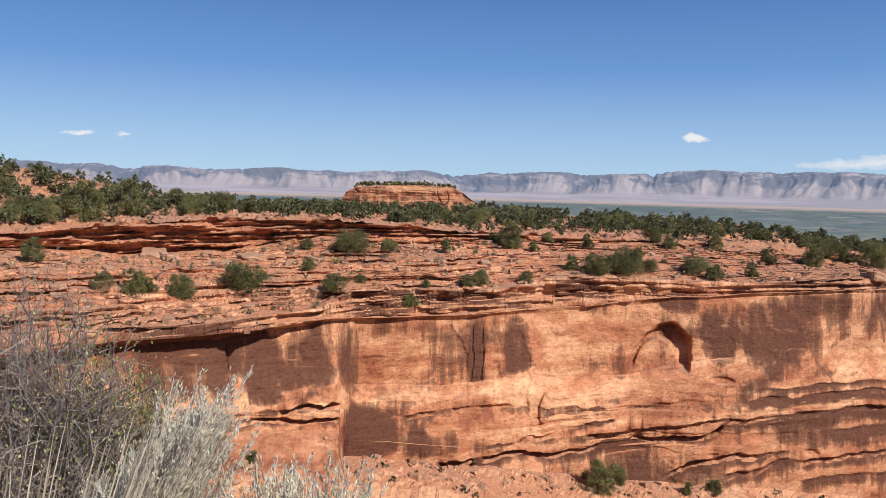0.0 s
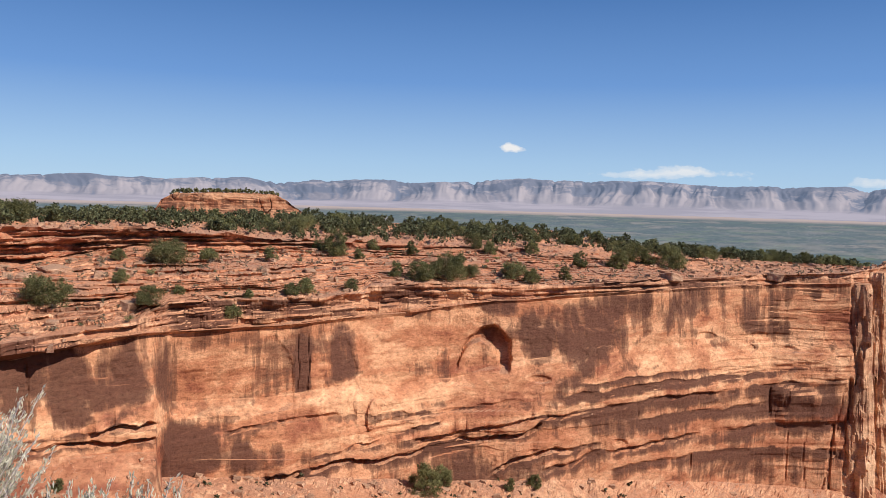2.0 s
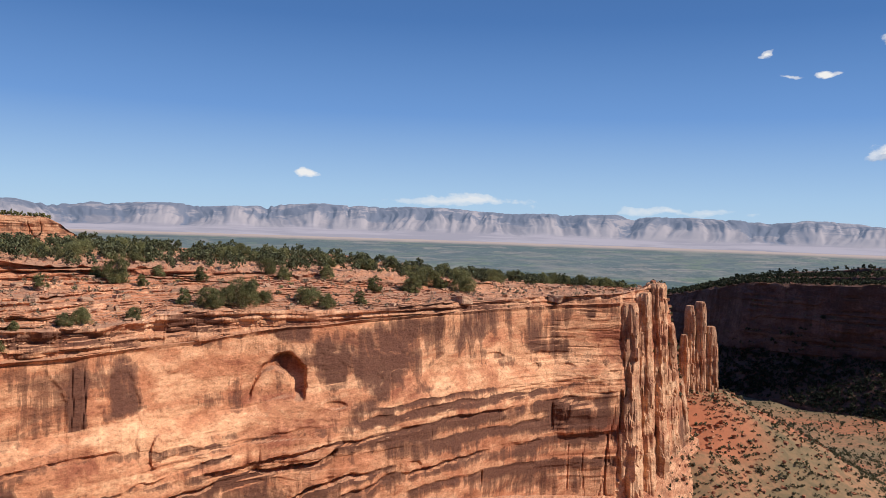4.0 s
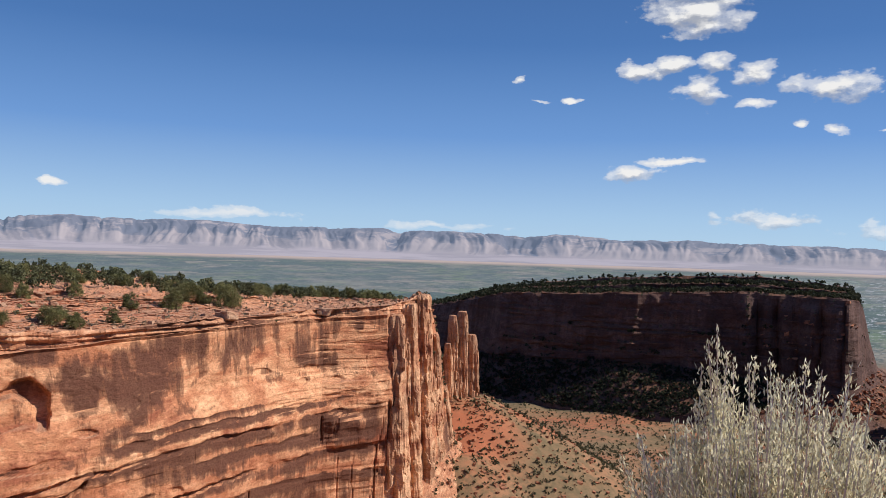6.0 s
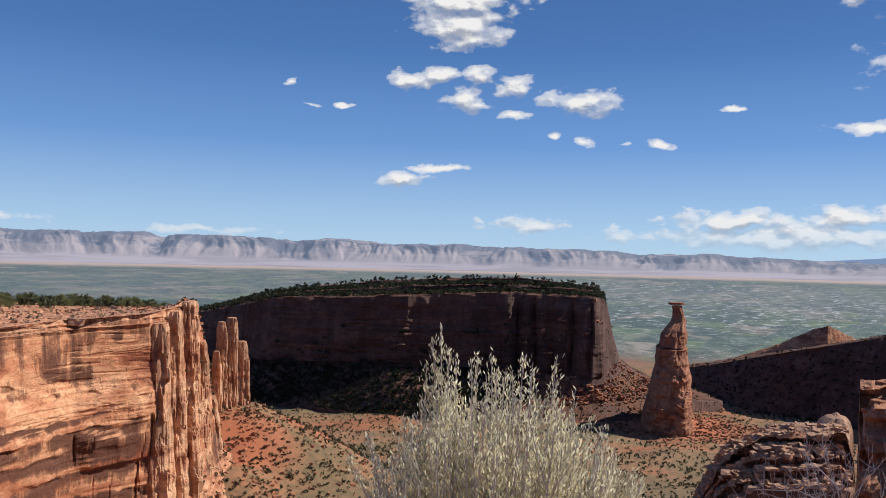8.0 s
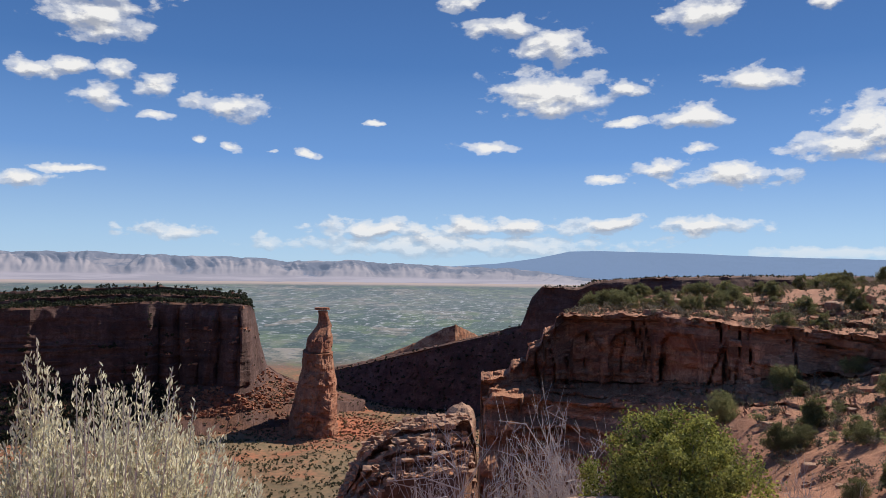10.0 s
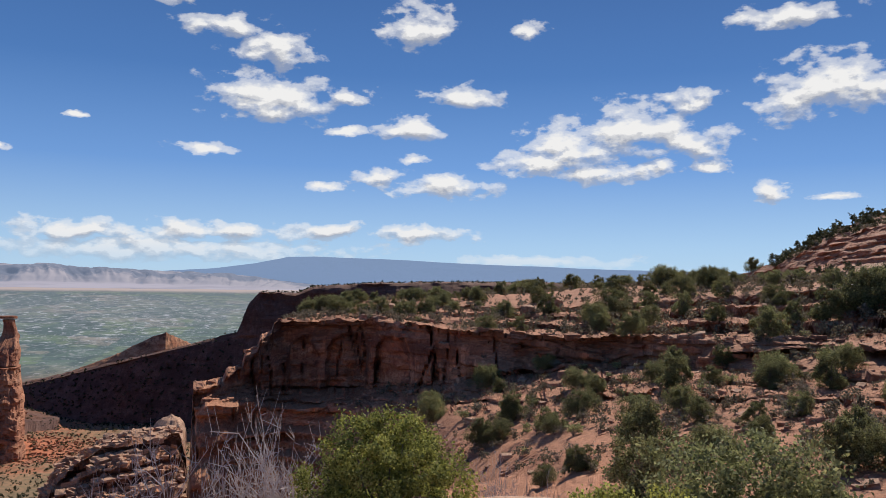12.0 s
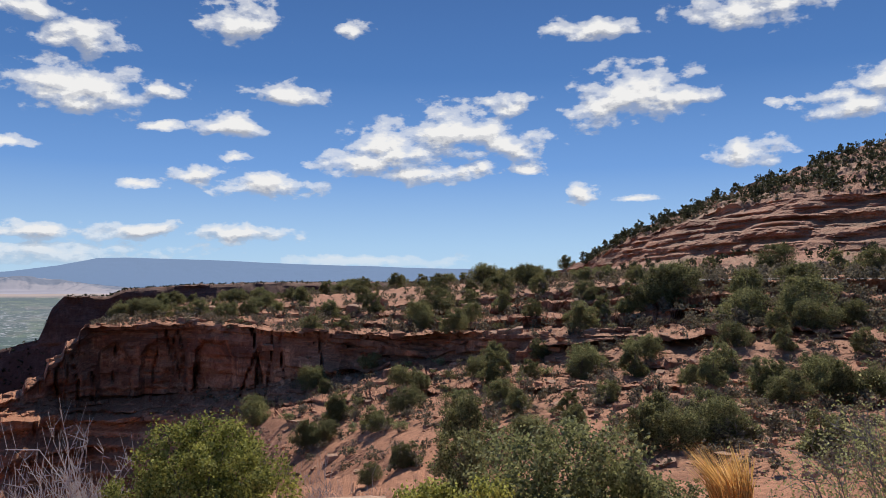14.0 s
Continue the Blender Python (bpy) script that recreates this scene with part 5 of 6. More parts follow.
def limbs(rng, h, blobs, girth):
    pieces = []
    lean = rng.normal(size=2) * h * 0.06
    top = np.array([lean[0], lean[1], h * 0.7])
    path = [np.array([0, 0, -0.25]), np.array([lean[0] * 0.1, lean[1] * 0.3, h * 0.22]), np.array([lean[0] * 0.9, lean[1] * 0.4, h * 0.45]), top]
    pieces.append(tube(path, girth, girth * 0.3, 6))
    for c, s in blobs:
        start = path[1] * 0.6 + path[2] * 0.4 * rng.uniform(0.2, 1.2)
        midp = (start + c) / 2 + rng.normal(size=3) * h * 0.04
        pieces.append(tube([start, midp, c], girth * 0.4, girth * 0.08, 4))
    return pieces


def juniper(name, h, w, n, leaf, seed, mat, count=9, low=0.18, plump=1.0, shell=0.25):
    """A juniper or pinyon: short trunk with limbs, a lumpy crown with gaps."""
    rng = np.random.default_rng(seed)
    root = new(name)
    blobs = lobes(rng, h, w, count, low, plump)
    v, f = join(limbs(rng, h, blobs, 0.035 * h))
    part("trunk", v, f, bark_mat, root, smooth=True)
    v, f = leaves_at(crown_points(rng, blobs, n, 0.8, shell), leaf, rng)
    part("crown", v, f, mat, root)
    return root


def bare_shrub(name, h, w, stems, forks, seed, mat, leafy=None, count=0, leaf=0.03, thin=1.0, twigs=0):
    """Many thin forking stems, with or without small leaves."""
    rng = np.random.default_rng(seed)
    root = new(name)
    pieces, tips = [], []
    for i in range(stems):
        a = rng.uniform(0, 2 * np.pi)
        out = w * 0.5 * rng.uniform(0.15, 1.0)
        top = np.array([out * math.cos(a), out * math.sin(a), h * rng.uniform(0.5, 1.0) * (1 - 0.25 * (out / (w * 0.5)) ** 2)])
        knee = top * np.array([0.35, 0.35, 0.45]) + rng.normal(size=3) * 0.05 * h
        elbow = knee * 0.45 + top * 0.55 + rng.normal(size=3) * 0.04 * h
        pieces.append(tube([np.array([0, 0, -0.05]), knee, elbow, top], 0.012 * h * thin, 0.003 * h * thin, 4))
        for k in range(forks):
            s = rng.uniform(0.25, 0.98)
            st = knee * (1 - s) + elbow * s if rng.uniform() < 0.5 else elbow * (1 - s) + top * s
            en = st + (rng.normal(size=3) * np.array([0.11, 0.11, 0.08]) + np.array([math.cos(a) * 0.05, math.sin(a) * 0.05, 0.09])) * h
            mid_ = (st + en) / 2 + rng.normal(size=3) * 0.025 * h
            pieces.append(tube([st, mid_, en], 0.005 * h * thin, 0.0018 * h * thin, 3))
            tips += [mid_, en]
            for q in range(twigs):
                s = rng.uniform(0.2, 1.0)
                at = mid_ * (1 - s) + en * s
                pieces.append(tube([at, at + rng.normal(size=3) * 0.035 * h + np.array([0, 0, 0.025 * h])], 0.0026 * h * thin, 0.0012 * h * thin, 3))
    v, f = join(pieces)
    part("branchwork", v, f, mat, root)
    if leafy:
        tips = np.array(tips)
        p = tips[rng.integers(0, len(tips), count)] + rng.normal(size=(count, 3)) * 0.05 * h
        v, f = leaves_at(p, leaf, rng)
        part("foliage", v, f, leafy, root)
    return root


def sagebrush(name, stems, leaf_n, seed, lean, mat, leaf=0.02):
    """Upright silver stems, each set with narrow leaves. stems: (foot x, foot y, tip x, tip y, tip height)."""
    rng = np.random.default_rng(seed)
    root = new(name)
    pieces, pts, ways = [], [], []
    for fx, fy, tx, ty, th in stems:
        foot, tip = np.array([fx, fy, -0.05]), np.array([tx, ty, th])
        knee = foot * 0.5 + tip * 0.5 + rng.normal(size=3) * 0.03
        pieces.append(tube([foot, knee, tip], 0.006, 0.0015, 4))
        m = int(leaf_n * rng.uniform(0.7, 1.3))
        s = rng.uniform(0.28, 1.0, m) ** 0.8
        line = np.where(s[:, None] < 0.5, foot + (knee - foot) * s[:, None] * 2, knee + (tip - knee) * (s[:, None] * 2 - 1))
        spread = 0.012 * (1.2 - s)[:, None] + 0.004
        pts.append(line + rng.normal(size=(m, 3)) * spread)
        ways.append(np.tile((tip - knee) / np.linalg.norm(tip - knee), (m, 1)))
        for q in range(3):
            k = rng.uniform(0.45, 0.85)
            st = foot * (1 - k) + tip * k
            en = st + (tip - knee) * rng.uniform(0.15, 0.4) + rng.normal(size=3) * 0.035
            pieces.append(tube([st, (st + en) / 2 + rng.normal(size=3) * 0.006, en], 0.003, 0.001, 3))
            m = int(leaf_n * 0.35)
            pts.append(st + (en - st) * rng.uniform(0, 1, (m, 1)) + rng.normal(size=(m, 3)) * 0.008)
            ways.append(np.tile((en - st) / np.linalg.norm(en - st), (m, 1)))
    v, f = join(pieces)
    part("branchwork", v, f, dead_mat, root)
    p, w = np.concatenate(pts), np.concatenate(ways)
    n = len(p)
    a = w * 1.5 + rng.normal(size=(n, 3)) * 0.55
    a /= np.linalg.norm(a, axis=1)[:, None]
    b = np.cross(a, rng.normal(size=(n, 3)))
    b /= np.linalg.norm(b, axis=1)[:, None]
    s = (leaf * rng.uniform(0.6, 1.3, n))[:, None]
    v = np.stack([p - a * s * 0.2, p + a * s * 0.5 + b * s * 0.155, p + a * s, p + a * s * 0.5 - b * s * 0.155], 1).reshape(-1, 3)
    part("foliage", v, np.arange(4 * n).reshape(-1, 4), mat, root, "narrow silver-grey leaves")
    return root


def grass_tuft(name, h, w, blades, seed, mat, lean=(0, 0)):
    rng = np.random.default_rng(seed)
    root = new(name)
    v, f = [], []
    for i in range(blades):
        a, d = rng.uniform(0, 2 * np.pi), w * 0.22 * rng.uniform(0, 1) ** 0.5
        foot = np.array([d * math.cos(a), d * math.sin(a), -0.03])
        hh = h * rng.uniform(0.5, 1.0)
        over = np.array([math.cos(a) * w * 0.3 * rng.uniform(0.2, 1.2) + lean[0] * hh, math.sin(a) * w * 0.3 * rng.uniform(0.2, 1.2) + lean[1] * hh, 0])
        mid_, tip = foot + over * 0.35 + np.array([0, 0, hh * 0.6]), foot + over + np.array([0, 0, hh])
        side = np.array([-math.sin(a * 3 + i), math.cos(a * 3 + i), 0]) * 0.004 * (0.5 + h)
        k = len(v)
        v += [foot - side, foot + side, mid_ + side * 0.8, mid_ - side * 0.8, tip]
        f += [(k, k + 1, k + 2, k + 3), (k + 3, k + 2, k + 4)]
    part("tuft", [tuple(q) for q in v], f, mat, root)
    return root


def clumps(name, spots, leaf_count, leaf_size, mat, seed, label, category, squash=0.75):
    """Many far plants in one mesh. spots: (x, y, z, height, width)."""
    rng = np.random.default_rng(seed)
    pts, sizes = [], []
    for x, y, z, h, w in spots:
        n = leaf_count
        blobs = lobes(rng, h, w, 4, 0.25)
        p = crown_points(rng, blobs, n) + np.array([x, y, z - 0.1])
        pts.append(p)
        sizes.append(np.full(len(p), leaf_size * (h + w) / 2))
    p, s = np.concatenate(pts), np.concatenate(sizes)
    v, f = leaves_at(p, s, rng)
    ob = mesh_object(name, v, f, mat)
    tagged(ob, label, category, kind="stuff")
    return ob


def stand(thing, x, y, h, base_h, turn, wide=1.0, sink=0.12):
    z, _ = drop(x, y)
    k = h / base_h
    return Matrix.LocRotScale((x, y, z - sink * k), Euler((0, 0, turn)), (k * wide, k * wide, k))


TERRACE_TREES = [(-89.9, 184.1, 5.0), (-86.0, 194.3, 8.9), (-80.9, 208.2, 9.3), (-82.5, 162.9, 4.5), (-60.9, 159.6, 4.6), (-65.2, 155.6, 3.0), (-58.4, 162.0, 3.0),
         (-53.5, 166.2, 4.3), (-43.6, 175.6, 5.7), (-24.3, 182.5, 3.6), (-24.3, 212.6, 5.7), (-31.3, 190.4, 2.7), (-7.6, 194.3, 3.0), (-3.8, 196.3, 1.9), (6.1,
         200.8, 2.8), (9.9, 204.0, 3.7), (20.4, 241.7, 7.6), (1.4, 224.7, 3.9), (15.5, 245.5, 3.1), (26.8, 237.9, 3.0), (21.8, 211.0, 3.0), (35.3, 222.2, 3.9),
         (42.0, 220.6, 4.7), (51.3, 223.9, 7.2), (67.7, 261.8, 4.7), (58.7, 228.7, 3.3)]
PLATEAU_TREES = [(72.2, 258.0, 4.1), (72.1, 230.5, 4.7), (76.7, 227.2, 4.2), (89.4, 233.5, 3.9), (88.2, 262.7, 4.3), (32.8, 253.1, 3.2), (44.6, 249.6, 3.9), (116.6,
         256.0, 6.9), (101.3, 251.4, 4.7), (127.0, 266.9, 6.2), (132.4, 264.6, 6.2), (139.9, 262.9, 7.3), (-64.6, 234.5, 5.9), (-89.8, 271.1, 5.0), (-101.1,
         193.3, 3.8), (-35.3, 211.3, 2.7), (-14.4, 219.9, 2.8), (-19.2, 192.0, 1.9), (-15.9, 218.6, 2.3), (40.9, 201.6, 6.9), (47.2, 209.3, 4.8), (-37.1,
         159.1, 2.2), (73.6, 209.6, 3.3), (65.7, 208.0, 3.2)]
SLOPE_TREES = [(94.4, -20.6, 3.4), (74.4, -24.3, 3.3), (68.6, -20.9, 2.3), (60.8, -22.9, 1.8), (64.5, -26.9, 2.5), (98.0, -28.3, 3.6), (70.6, -38.7, 3.1), (68.8,
         -35.9, 2.4), (96.3, -42.5, 2.9), (70.6, -30.8, 2.2), (44.6, -22.3, 3.9), (57.9, -40.0, 2.7), (53.2, -41.9, 3.3), (47.0, -45.3, 3.2), (38.6, -41.5,
         3.0), (69.6, -60.7, 4.5), (71.6, -52.4, 3.4), (57.4, -58.2, 4.0)]
GULLY_TREES = [(49.9, -58.5, 3.2), (61.0, -69.9, 3.9), (48.9, -62.1, 2.8), (153.9, -16.8, 4.9), (140.5, -25.8, 3.5), (120.7, -37.5, 3.5), (33.0, -30.6, 2.9), (35.9,
         -29.6, 2.6), (62.8, -37.9, 2.3), (46.9, -51.7, 2.4), (41.7, -54.0, 2.4), (45.7, -18.5, 1.8), (53.7, -29.9, 2.4), (44.8, -30.0, 2.3), (36.8, -44.0,
         2.8), (33.9, -44.9, 2.4), (63.2, -64.9, 2.8)]
SKYLINE_TREES = [(135.1, -72.4, 4.8), (219.1, -147.2, 5.9), (115.7, -68.8, 3.6), (195.0, -78.8, 5.1), (94.3, -58.7, 3.5), (155.3, -42.5, 3.6), (138.6, -49.4, 3.9),
         (128.4, -60.3, 4.0), (82.3, -65.5, 2.9), (104.2, -98.2, 4.0), (80.5, -87.9, 4.6), (73.6, -91.5, 3.7), (65.3, -87.0, 3.8), (150.4, -32.7, 3.2), (145.3,
         -21.9, 3.6)]

RNG = np.random.default_rng(11)
KINDS = [(juniper("juniper_tree", 4.0, w, 3 * n, 0.082, 100 + i, juniper_mat, c, low), w) for i, (w, n, c, low) in enumerate(((4.8, 3400, 13, 0.1), (5.6, 3800, 15, 0.12), (4.2, 3000, 12, 0.08), (6.2, 3800, 14, 0.12), (3.8, 2800, 12, 0.08)))]
used = set()


def plant(kinds, i, x, y, h, group, label, category, wide=1.0):
    ob = kinds[i % len(kinds)]
    m = stand(ob, x, y, h, 4.0, RNG.uniform(0, 6.28), wide)
    if ob in used:
        made = copy_thing(ob, m @ Matrix.Diagonal((*[1 / q for q in ob.scale], 1)))
    else:
        used.add(ob)
        ob.matrix_basis = m
        made = ob
    return tagged(made, label, category, group)


trees = [k for k, _ in KINDS]
count = 0
for table, group, label in ((TERRACE_TREES, "junipers on the sunlit terraces", "dark green juniper rooted on a sandstone terrace"),
                            (PLATEAU_TREES, "junipers on the sunlit terraces", "dark green juniper rooted on a sandstone terrace"),
                            (SLOPE_TREES, "junipers on the near slope", "dark green juniper growing on a red ledgy slope"),
                            (GULLY_TREES, "junipers on the near slope", "dark green juniper growing on a red ledgy slope"),
                            (SKYLINE_TREES, "junipers along the near rim", "dark green juniper on the flat rim top")):
    for x, y, h in table:
        plant(trees, count * 7 + count // 3, x, y, h * (1.08 if y > 0 else 0.8), group, label, "tree", RNG.uniform(0.85, 1.15))
        count += 1


def lines_at(rows, lo, hi, b, t):
    """A distance between two lines of a terrain at a bearing."""
    p, q = np.array(rows[lo]), np.array(rows[hi])
    return (1 - t) * np.interp(b, p[:, 0], p[:, 1]) + t * np.interp(b, q[:, 0], q[:, 1])


# more junipers behind them, singly placed
for i in range(95):
    b = RNG.uniform(-29, 41)
    t = RNG.uniform(0.05, 1.0) ** 0.8
    rr = lines_at(A_ROWS, 11, 12, b, t * 0.75)
    x, y = polar(b, rr)
    plant(trees, i, float(x), float(y), RNG.uniform(2.6, 5.4), "junipers on the sunlit plateau", "dark green juniper in the woodland on the plateau", "tree", RNG.uniform(0.9, 1.25))
for i in range(125):
    b = RNG.uniform(92.5, 132)
    t = RNG.uniform(0.0, 1.0)
    rr = lines_at(N_ROWS, 4, 7, b, 0.1 + 0.75 * t)
    x, y = polar(b, rr)
    if abs(rr - float(np.interp(b, [c[0] for c in N_ROWS[5]], [c[1] for c in N_ROWS[5]])) - 4) < 6 and b > 122:
        continue
    if b > 128 and (i % 3 or 70 < rr < 112):
        continue
    plant(trees, i + 3, float(x), float(y), RNG.uniform(1.6, 3.6 if b < 122 else 2.4), "junipers along the near rim", "dark green juniper on the flat rim top", "tree", RNG.uniform(0.9, 1.25))

# junipers of the near slope, by bearing, height angle of the foot, and angle of their height
SLOPE_JUNIPERS = [(106.0, -6.1, 1.5), (107.6, -9.4, 2.5), (110.2, -9.9, 2.3), (105.7, -11.2, 2.8), (110.2, -6.1, 1.5), (116.3, -9.0, 2.5), (118.7, -7.1, 3.3), (116.3, -13.9, 6.0), (115.9, -3.6, 2.4), (113.5, -2.8, 2.2), (117.1, -3.2, 2.0), (119.3, -2.0, 2.2), (121.4, -2.5, 1.8), (124.7, -3.1, 2.7), (124.9, -6.1, 2.9), (130.5, -1.6, 3.6), (128.1, -1.9, 2.9), (135.6, -1.4, 2.8), (128.6, -11.1, 4.4), (131.1, -10.7, 3.7), (133.9, -10.3, 4.0)]
GULLY_JUNIPERS = [(133.3, -6.7, 3.1), (136.4, -7.0, 3.4), (138.0, -7.6, 3.0), (129.0, -5.1, 2.5), (139.1, -2.1, 3.4), (139.6, -10.6, 4.0), (137.4, -3.4, 2.3), (141.0, -7.4, 3.3), (112.3, -7.1, 2.1), (102.2, -8.9, 1.7), (107.0, -7.5, 1.5), (124.1, -9.9, 2.6), (120.2, -8.9, 2.3), (121.0, -10.8, 2.7), (110.0, -13.5, 1.9), (112.8, -12.4, 2.3), (126.4, -8.0, 2.3), (131.9, -6.7, 1.9), (139.6, -6.3, 2.8), (134.7, -4.0, 2.2), (108.4, -3.2, 1.6), (121.8, -5.1, 1.9)]
for i, (b, foot, tall) in enumerate(SLOPE_JUNIPERS + GULLY_JUNIPERS):
    hit, flat, far = meet(b, foot)
    if hit and far < 170:
        plant(trees, i * 3 + 1, hit.x, hit.y, max(0.9, far * math.tan(radians(tall)) * 0.7), "junipers on the near slope", "dark green juniper growing on a red ledgy slope", "tree", RNG.uniform(0.9, 1.15))

# brush on terraces and slopes
brush_kinds = [bare_shrub("shrub", 1.0, 1.5, 26, 5, 200 + i, twig_mat, m, n, 0.05) for i, (n, m) in enumerate(((320, brush_mat), (600, pale_mat), (220, brush_mat), (520, juniper_mat), (60, brush_mat)))]
for i in range(250):
    if i < 70:
        b = RNG.uniform(-29, 38)
        rr = lines_at(A_ROWS, 8, 11, b, RNG.uniform(0, 1))
        h, group = RNG.uniform(0.8, 1.8), "shrubs on the sunlit terraces"
    else:
        b = RNG.uniform(99, 147)
        rr = lines_at(N_ROWS, 1, 5, b, RNG.uniform(0.05, 1.0) ** 1.0)
        h, group = RNG.uniform(0.5, 1.3), "shrubs on the near slope"
    x, y = polar(b, rr)
    z, flat = drop(float(x), float(y))
    ob = brush_kinds[i % len(brush_kinds)]
    m = Matrix.LocRotScale((float(x), float(y), z - 0.05), Euler((0, 0, RNG.uniform(0, 6.28))), (h, h, h * RNG.uniform(0.7, 1.0)))
    if ob in used:
        ob = copy_thing(ob, m @ Matrix.Diagonal((*[1 / q for q in ob.scale], 1)))
    else:
        used.add(ob)
        ob.matrix_basis = m
    tagged(ob, "low grey-brown shrub with sparse leaves on red soil", "shrub", group)


# far woods and scrub
def scatter(n, b0, b1, rows, lo, hi, hmin, hmax, bias=1.0, wide=1.2):
    out = []
    for i in range(n):
        b = RNG.uniform(b0, b1)
        rr = lines_at(rows, lo, hi, b, RNG.uniform(0, 1) ** bias)
        x, y = polar(b, rr)
        z, flat = drop(float(x), float(y))
        if flat > 0.4:
            h = RNG.uniform(hmin, hmax)
            out.append((float(x), float(y), z, h, h * wide))
    return out


clumps("plateau_woods", scatter(820, -29, 41.5, A_ROWS, 11, 12, 2.4, 4.8, 0.7), 150, 0.085, plateau_mat, 301, "dark green juniper woodland covering the plateau", "woods")
clumps("terrace_scrub", scatter(420, -29, 40, A_ROWS, 8, 11, 0.6, 1.6), 50, 0.11, brush_mat, 302, "small scattered bushes on the sandstone terraces", "scrub")
clumps("mesa_woods", scatter(2200, 40, 70.4, E_ROWS, 3, 4, 2.5, 5.0) + scatter(400, 90.5, 118, F_ROWS, 2, 3, 1.5, 2.6), 18, 0.27, shaded_leaf_mat, 303, "dark juniper woods on the mesa tops", "woods")
# bushes packed densely so their dark colour stands in for shade on the talus
clumps("mesa_scrub", scatter(3600, 40, 65, E_ROWS, 1, 2, 1.8, 4.2) + scatter(120, 65, 76, E_ROWS, 1, 2, 1.2, 2.2) + scatter(1200, 76, 100, F_ROWS, 0, 1, 1.5, 3.2), 12, 0.3, shaded_leaf_mat, 304, "dark bushes dotting the shaded talus slopes", "scrub")
clumps("butte_woods", scatter(90, -6.2, 0.8, butte_rows, 2, 3, 3.0, 5.0), 20, 0.26, juniper_mat, 305, "row of dark trees on top of the butte", "woods")
clumps("hill_woods", scatter(230, 125, 147, K_ROWS, 2, 3, 1.4, 3.2) + scatter(60, 121, 147, K_ROWS, 0, 1, 1.2, 2.2), 110, 0.09, plateau_mat, 306, "dark scrub oak and juniper covering the hillside", "woods")
clumps("hill_scrub", scatter(500, 126, 147, K_ROWS, 2, 3, 0.6, 1.4), 30, 0.2, brush_mat, 307, "dry grey-brown brush on the hillside", "scrub")
clumps("rim_scrub", scatter(1900, 92, 147, N_ROWS, 4, 7, 0.6, 1.7), 90, 0.085, brush_mat, 308, "grey-green brush along the near rim", "scrub")
clumps("slope_scrub", scatter(1100, 97, 147, N_ROWS, 1, 5, 0.35, 1.2), 110, 0.075, brush_mat, 309, "dry low brush on the near slope", "scrub")
floor_spots = []
for i in range(7500):
    b, rr = RNG.uniform(41, 90), RNG.uniform(0.16, 1.0) ** 0.6 * 980
    if rr < 330:
        continue
    x, y = polar(b, rr)
    z, flat = drop(float(x), float(y))
    h = RNG.uniform(0.9, 2.6)
    floor_spots.append((float(x), float(y), z, h, h * 1.3))
for i in range(2600):
    b, rr = RNG.uniform(42.5, 60), RNG.uniform(335, 640)
    x, y = polar(b, rr)
    h = RNG.uniform(0.6, 1.7)
    floor_spots.append((float(x), float(y), drop(float(x), float(y))[0], h, h * 1.3))
for i in range(500):
    b, rr = RNG.uniform(-29, 36), RNG.uniform(130, 260)
    x, y = polar(b, rr)
    z, flat = drop(float(x), float(y))
    if z < -60 and flat > 0.6:
        h = RNG.uniform(0.5, 1.6)
        floor_spots.append((float(x), float(y), z, h, h * 1.3))
clumps("floor_scrub", floor_spots, 14, 0.26, floor_mat, 310, "grey-green scrub dotting the canyon floor", "scrub")

# ---- rocks lying about ----
def rock_mesh(seed, flat=0.6, chips=6):
    """A split sandstone block: a box with its corners knocked off and its faces uneven."""
    rng = np.random.default_rng(seed)
    bm = bmesh.new()
    bmesh.ops.create_cube(bm, size=1.0)
    for v in bm.verts:
        v.co += Vector(rng.normal(size=3) * 0.10)
    bmesh.ops.bevel(bm, geom=bm.edges[:], offset=0.09, segments=1, affect="EDGES")
    bmesh.ops.subdivide_edges(bm, edges=bm.edges[:], cuts=2, use_grid_fill=True)
    for v in bm.verts:
        v.co += v.co.normalized() * (0.09 * noise.fractal(v.co * 2.2 + Vector((seed, 0, 0)), 0.7, 2.0, 4))
        v.co.z *= flat
    me = bpy.data.meshes.new("boulder")
    bm.to_mesh(me)
    bm.free()
    return me


rock_slab = sandstone("pale lip sandstone", (0.62, 0.43, 0.32), (0.54, 0.33, 0.22), (0.46, 0.25, 0.155), (0.3, 0.17, 0.12), (0.57, 0.36, 0.25), 0.05, 0.25)
BLOCKS = [rock_mesh(400 + i, (0.45, 0.6, 0.8, 0.35, 0.7)[i]) for i in range(5)]
for me in BLOCKS:
    me.materials.append(rock_block)


def boulder(x, y, size, turn, group, label, kind, name="boulder", lift=None, mat=None, shape=(1, 1, 1)):
    me = kind
    if mat:
        me = kind.copy()
        me.materials.clear()
        me.materials.append(mat)
    ob = new(name, me)
    z = drop(x, y)[0] + size * 0.12 if lift is None else lift
    ob.matrix_world = Matrix.LocRotScale((x, y, z), Euler((RNG.uniform(-0.15, 0.15), RNG.uniform(-0.15, 0.15), turn)), tuple(size * q for q in shape))
    return tagged(ob, label, "rock", group)


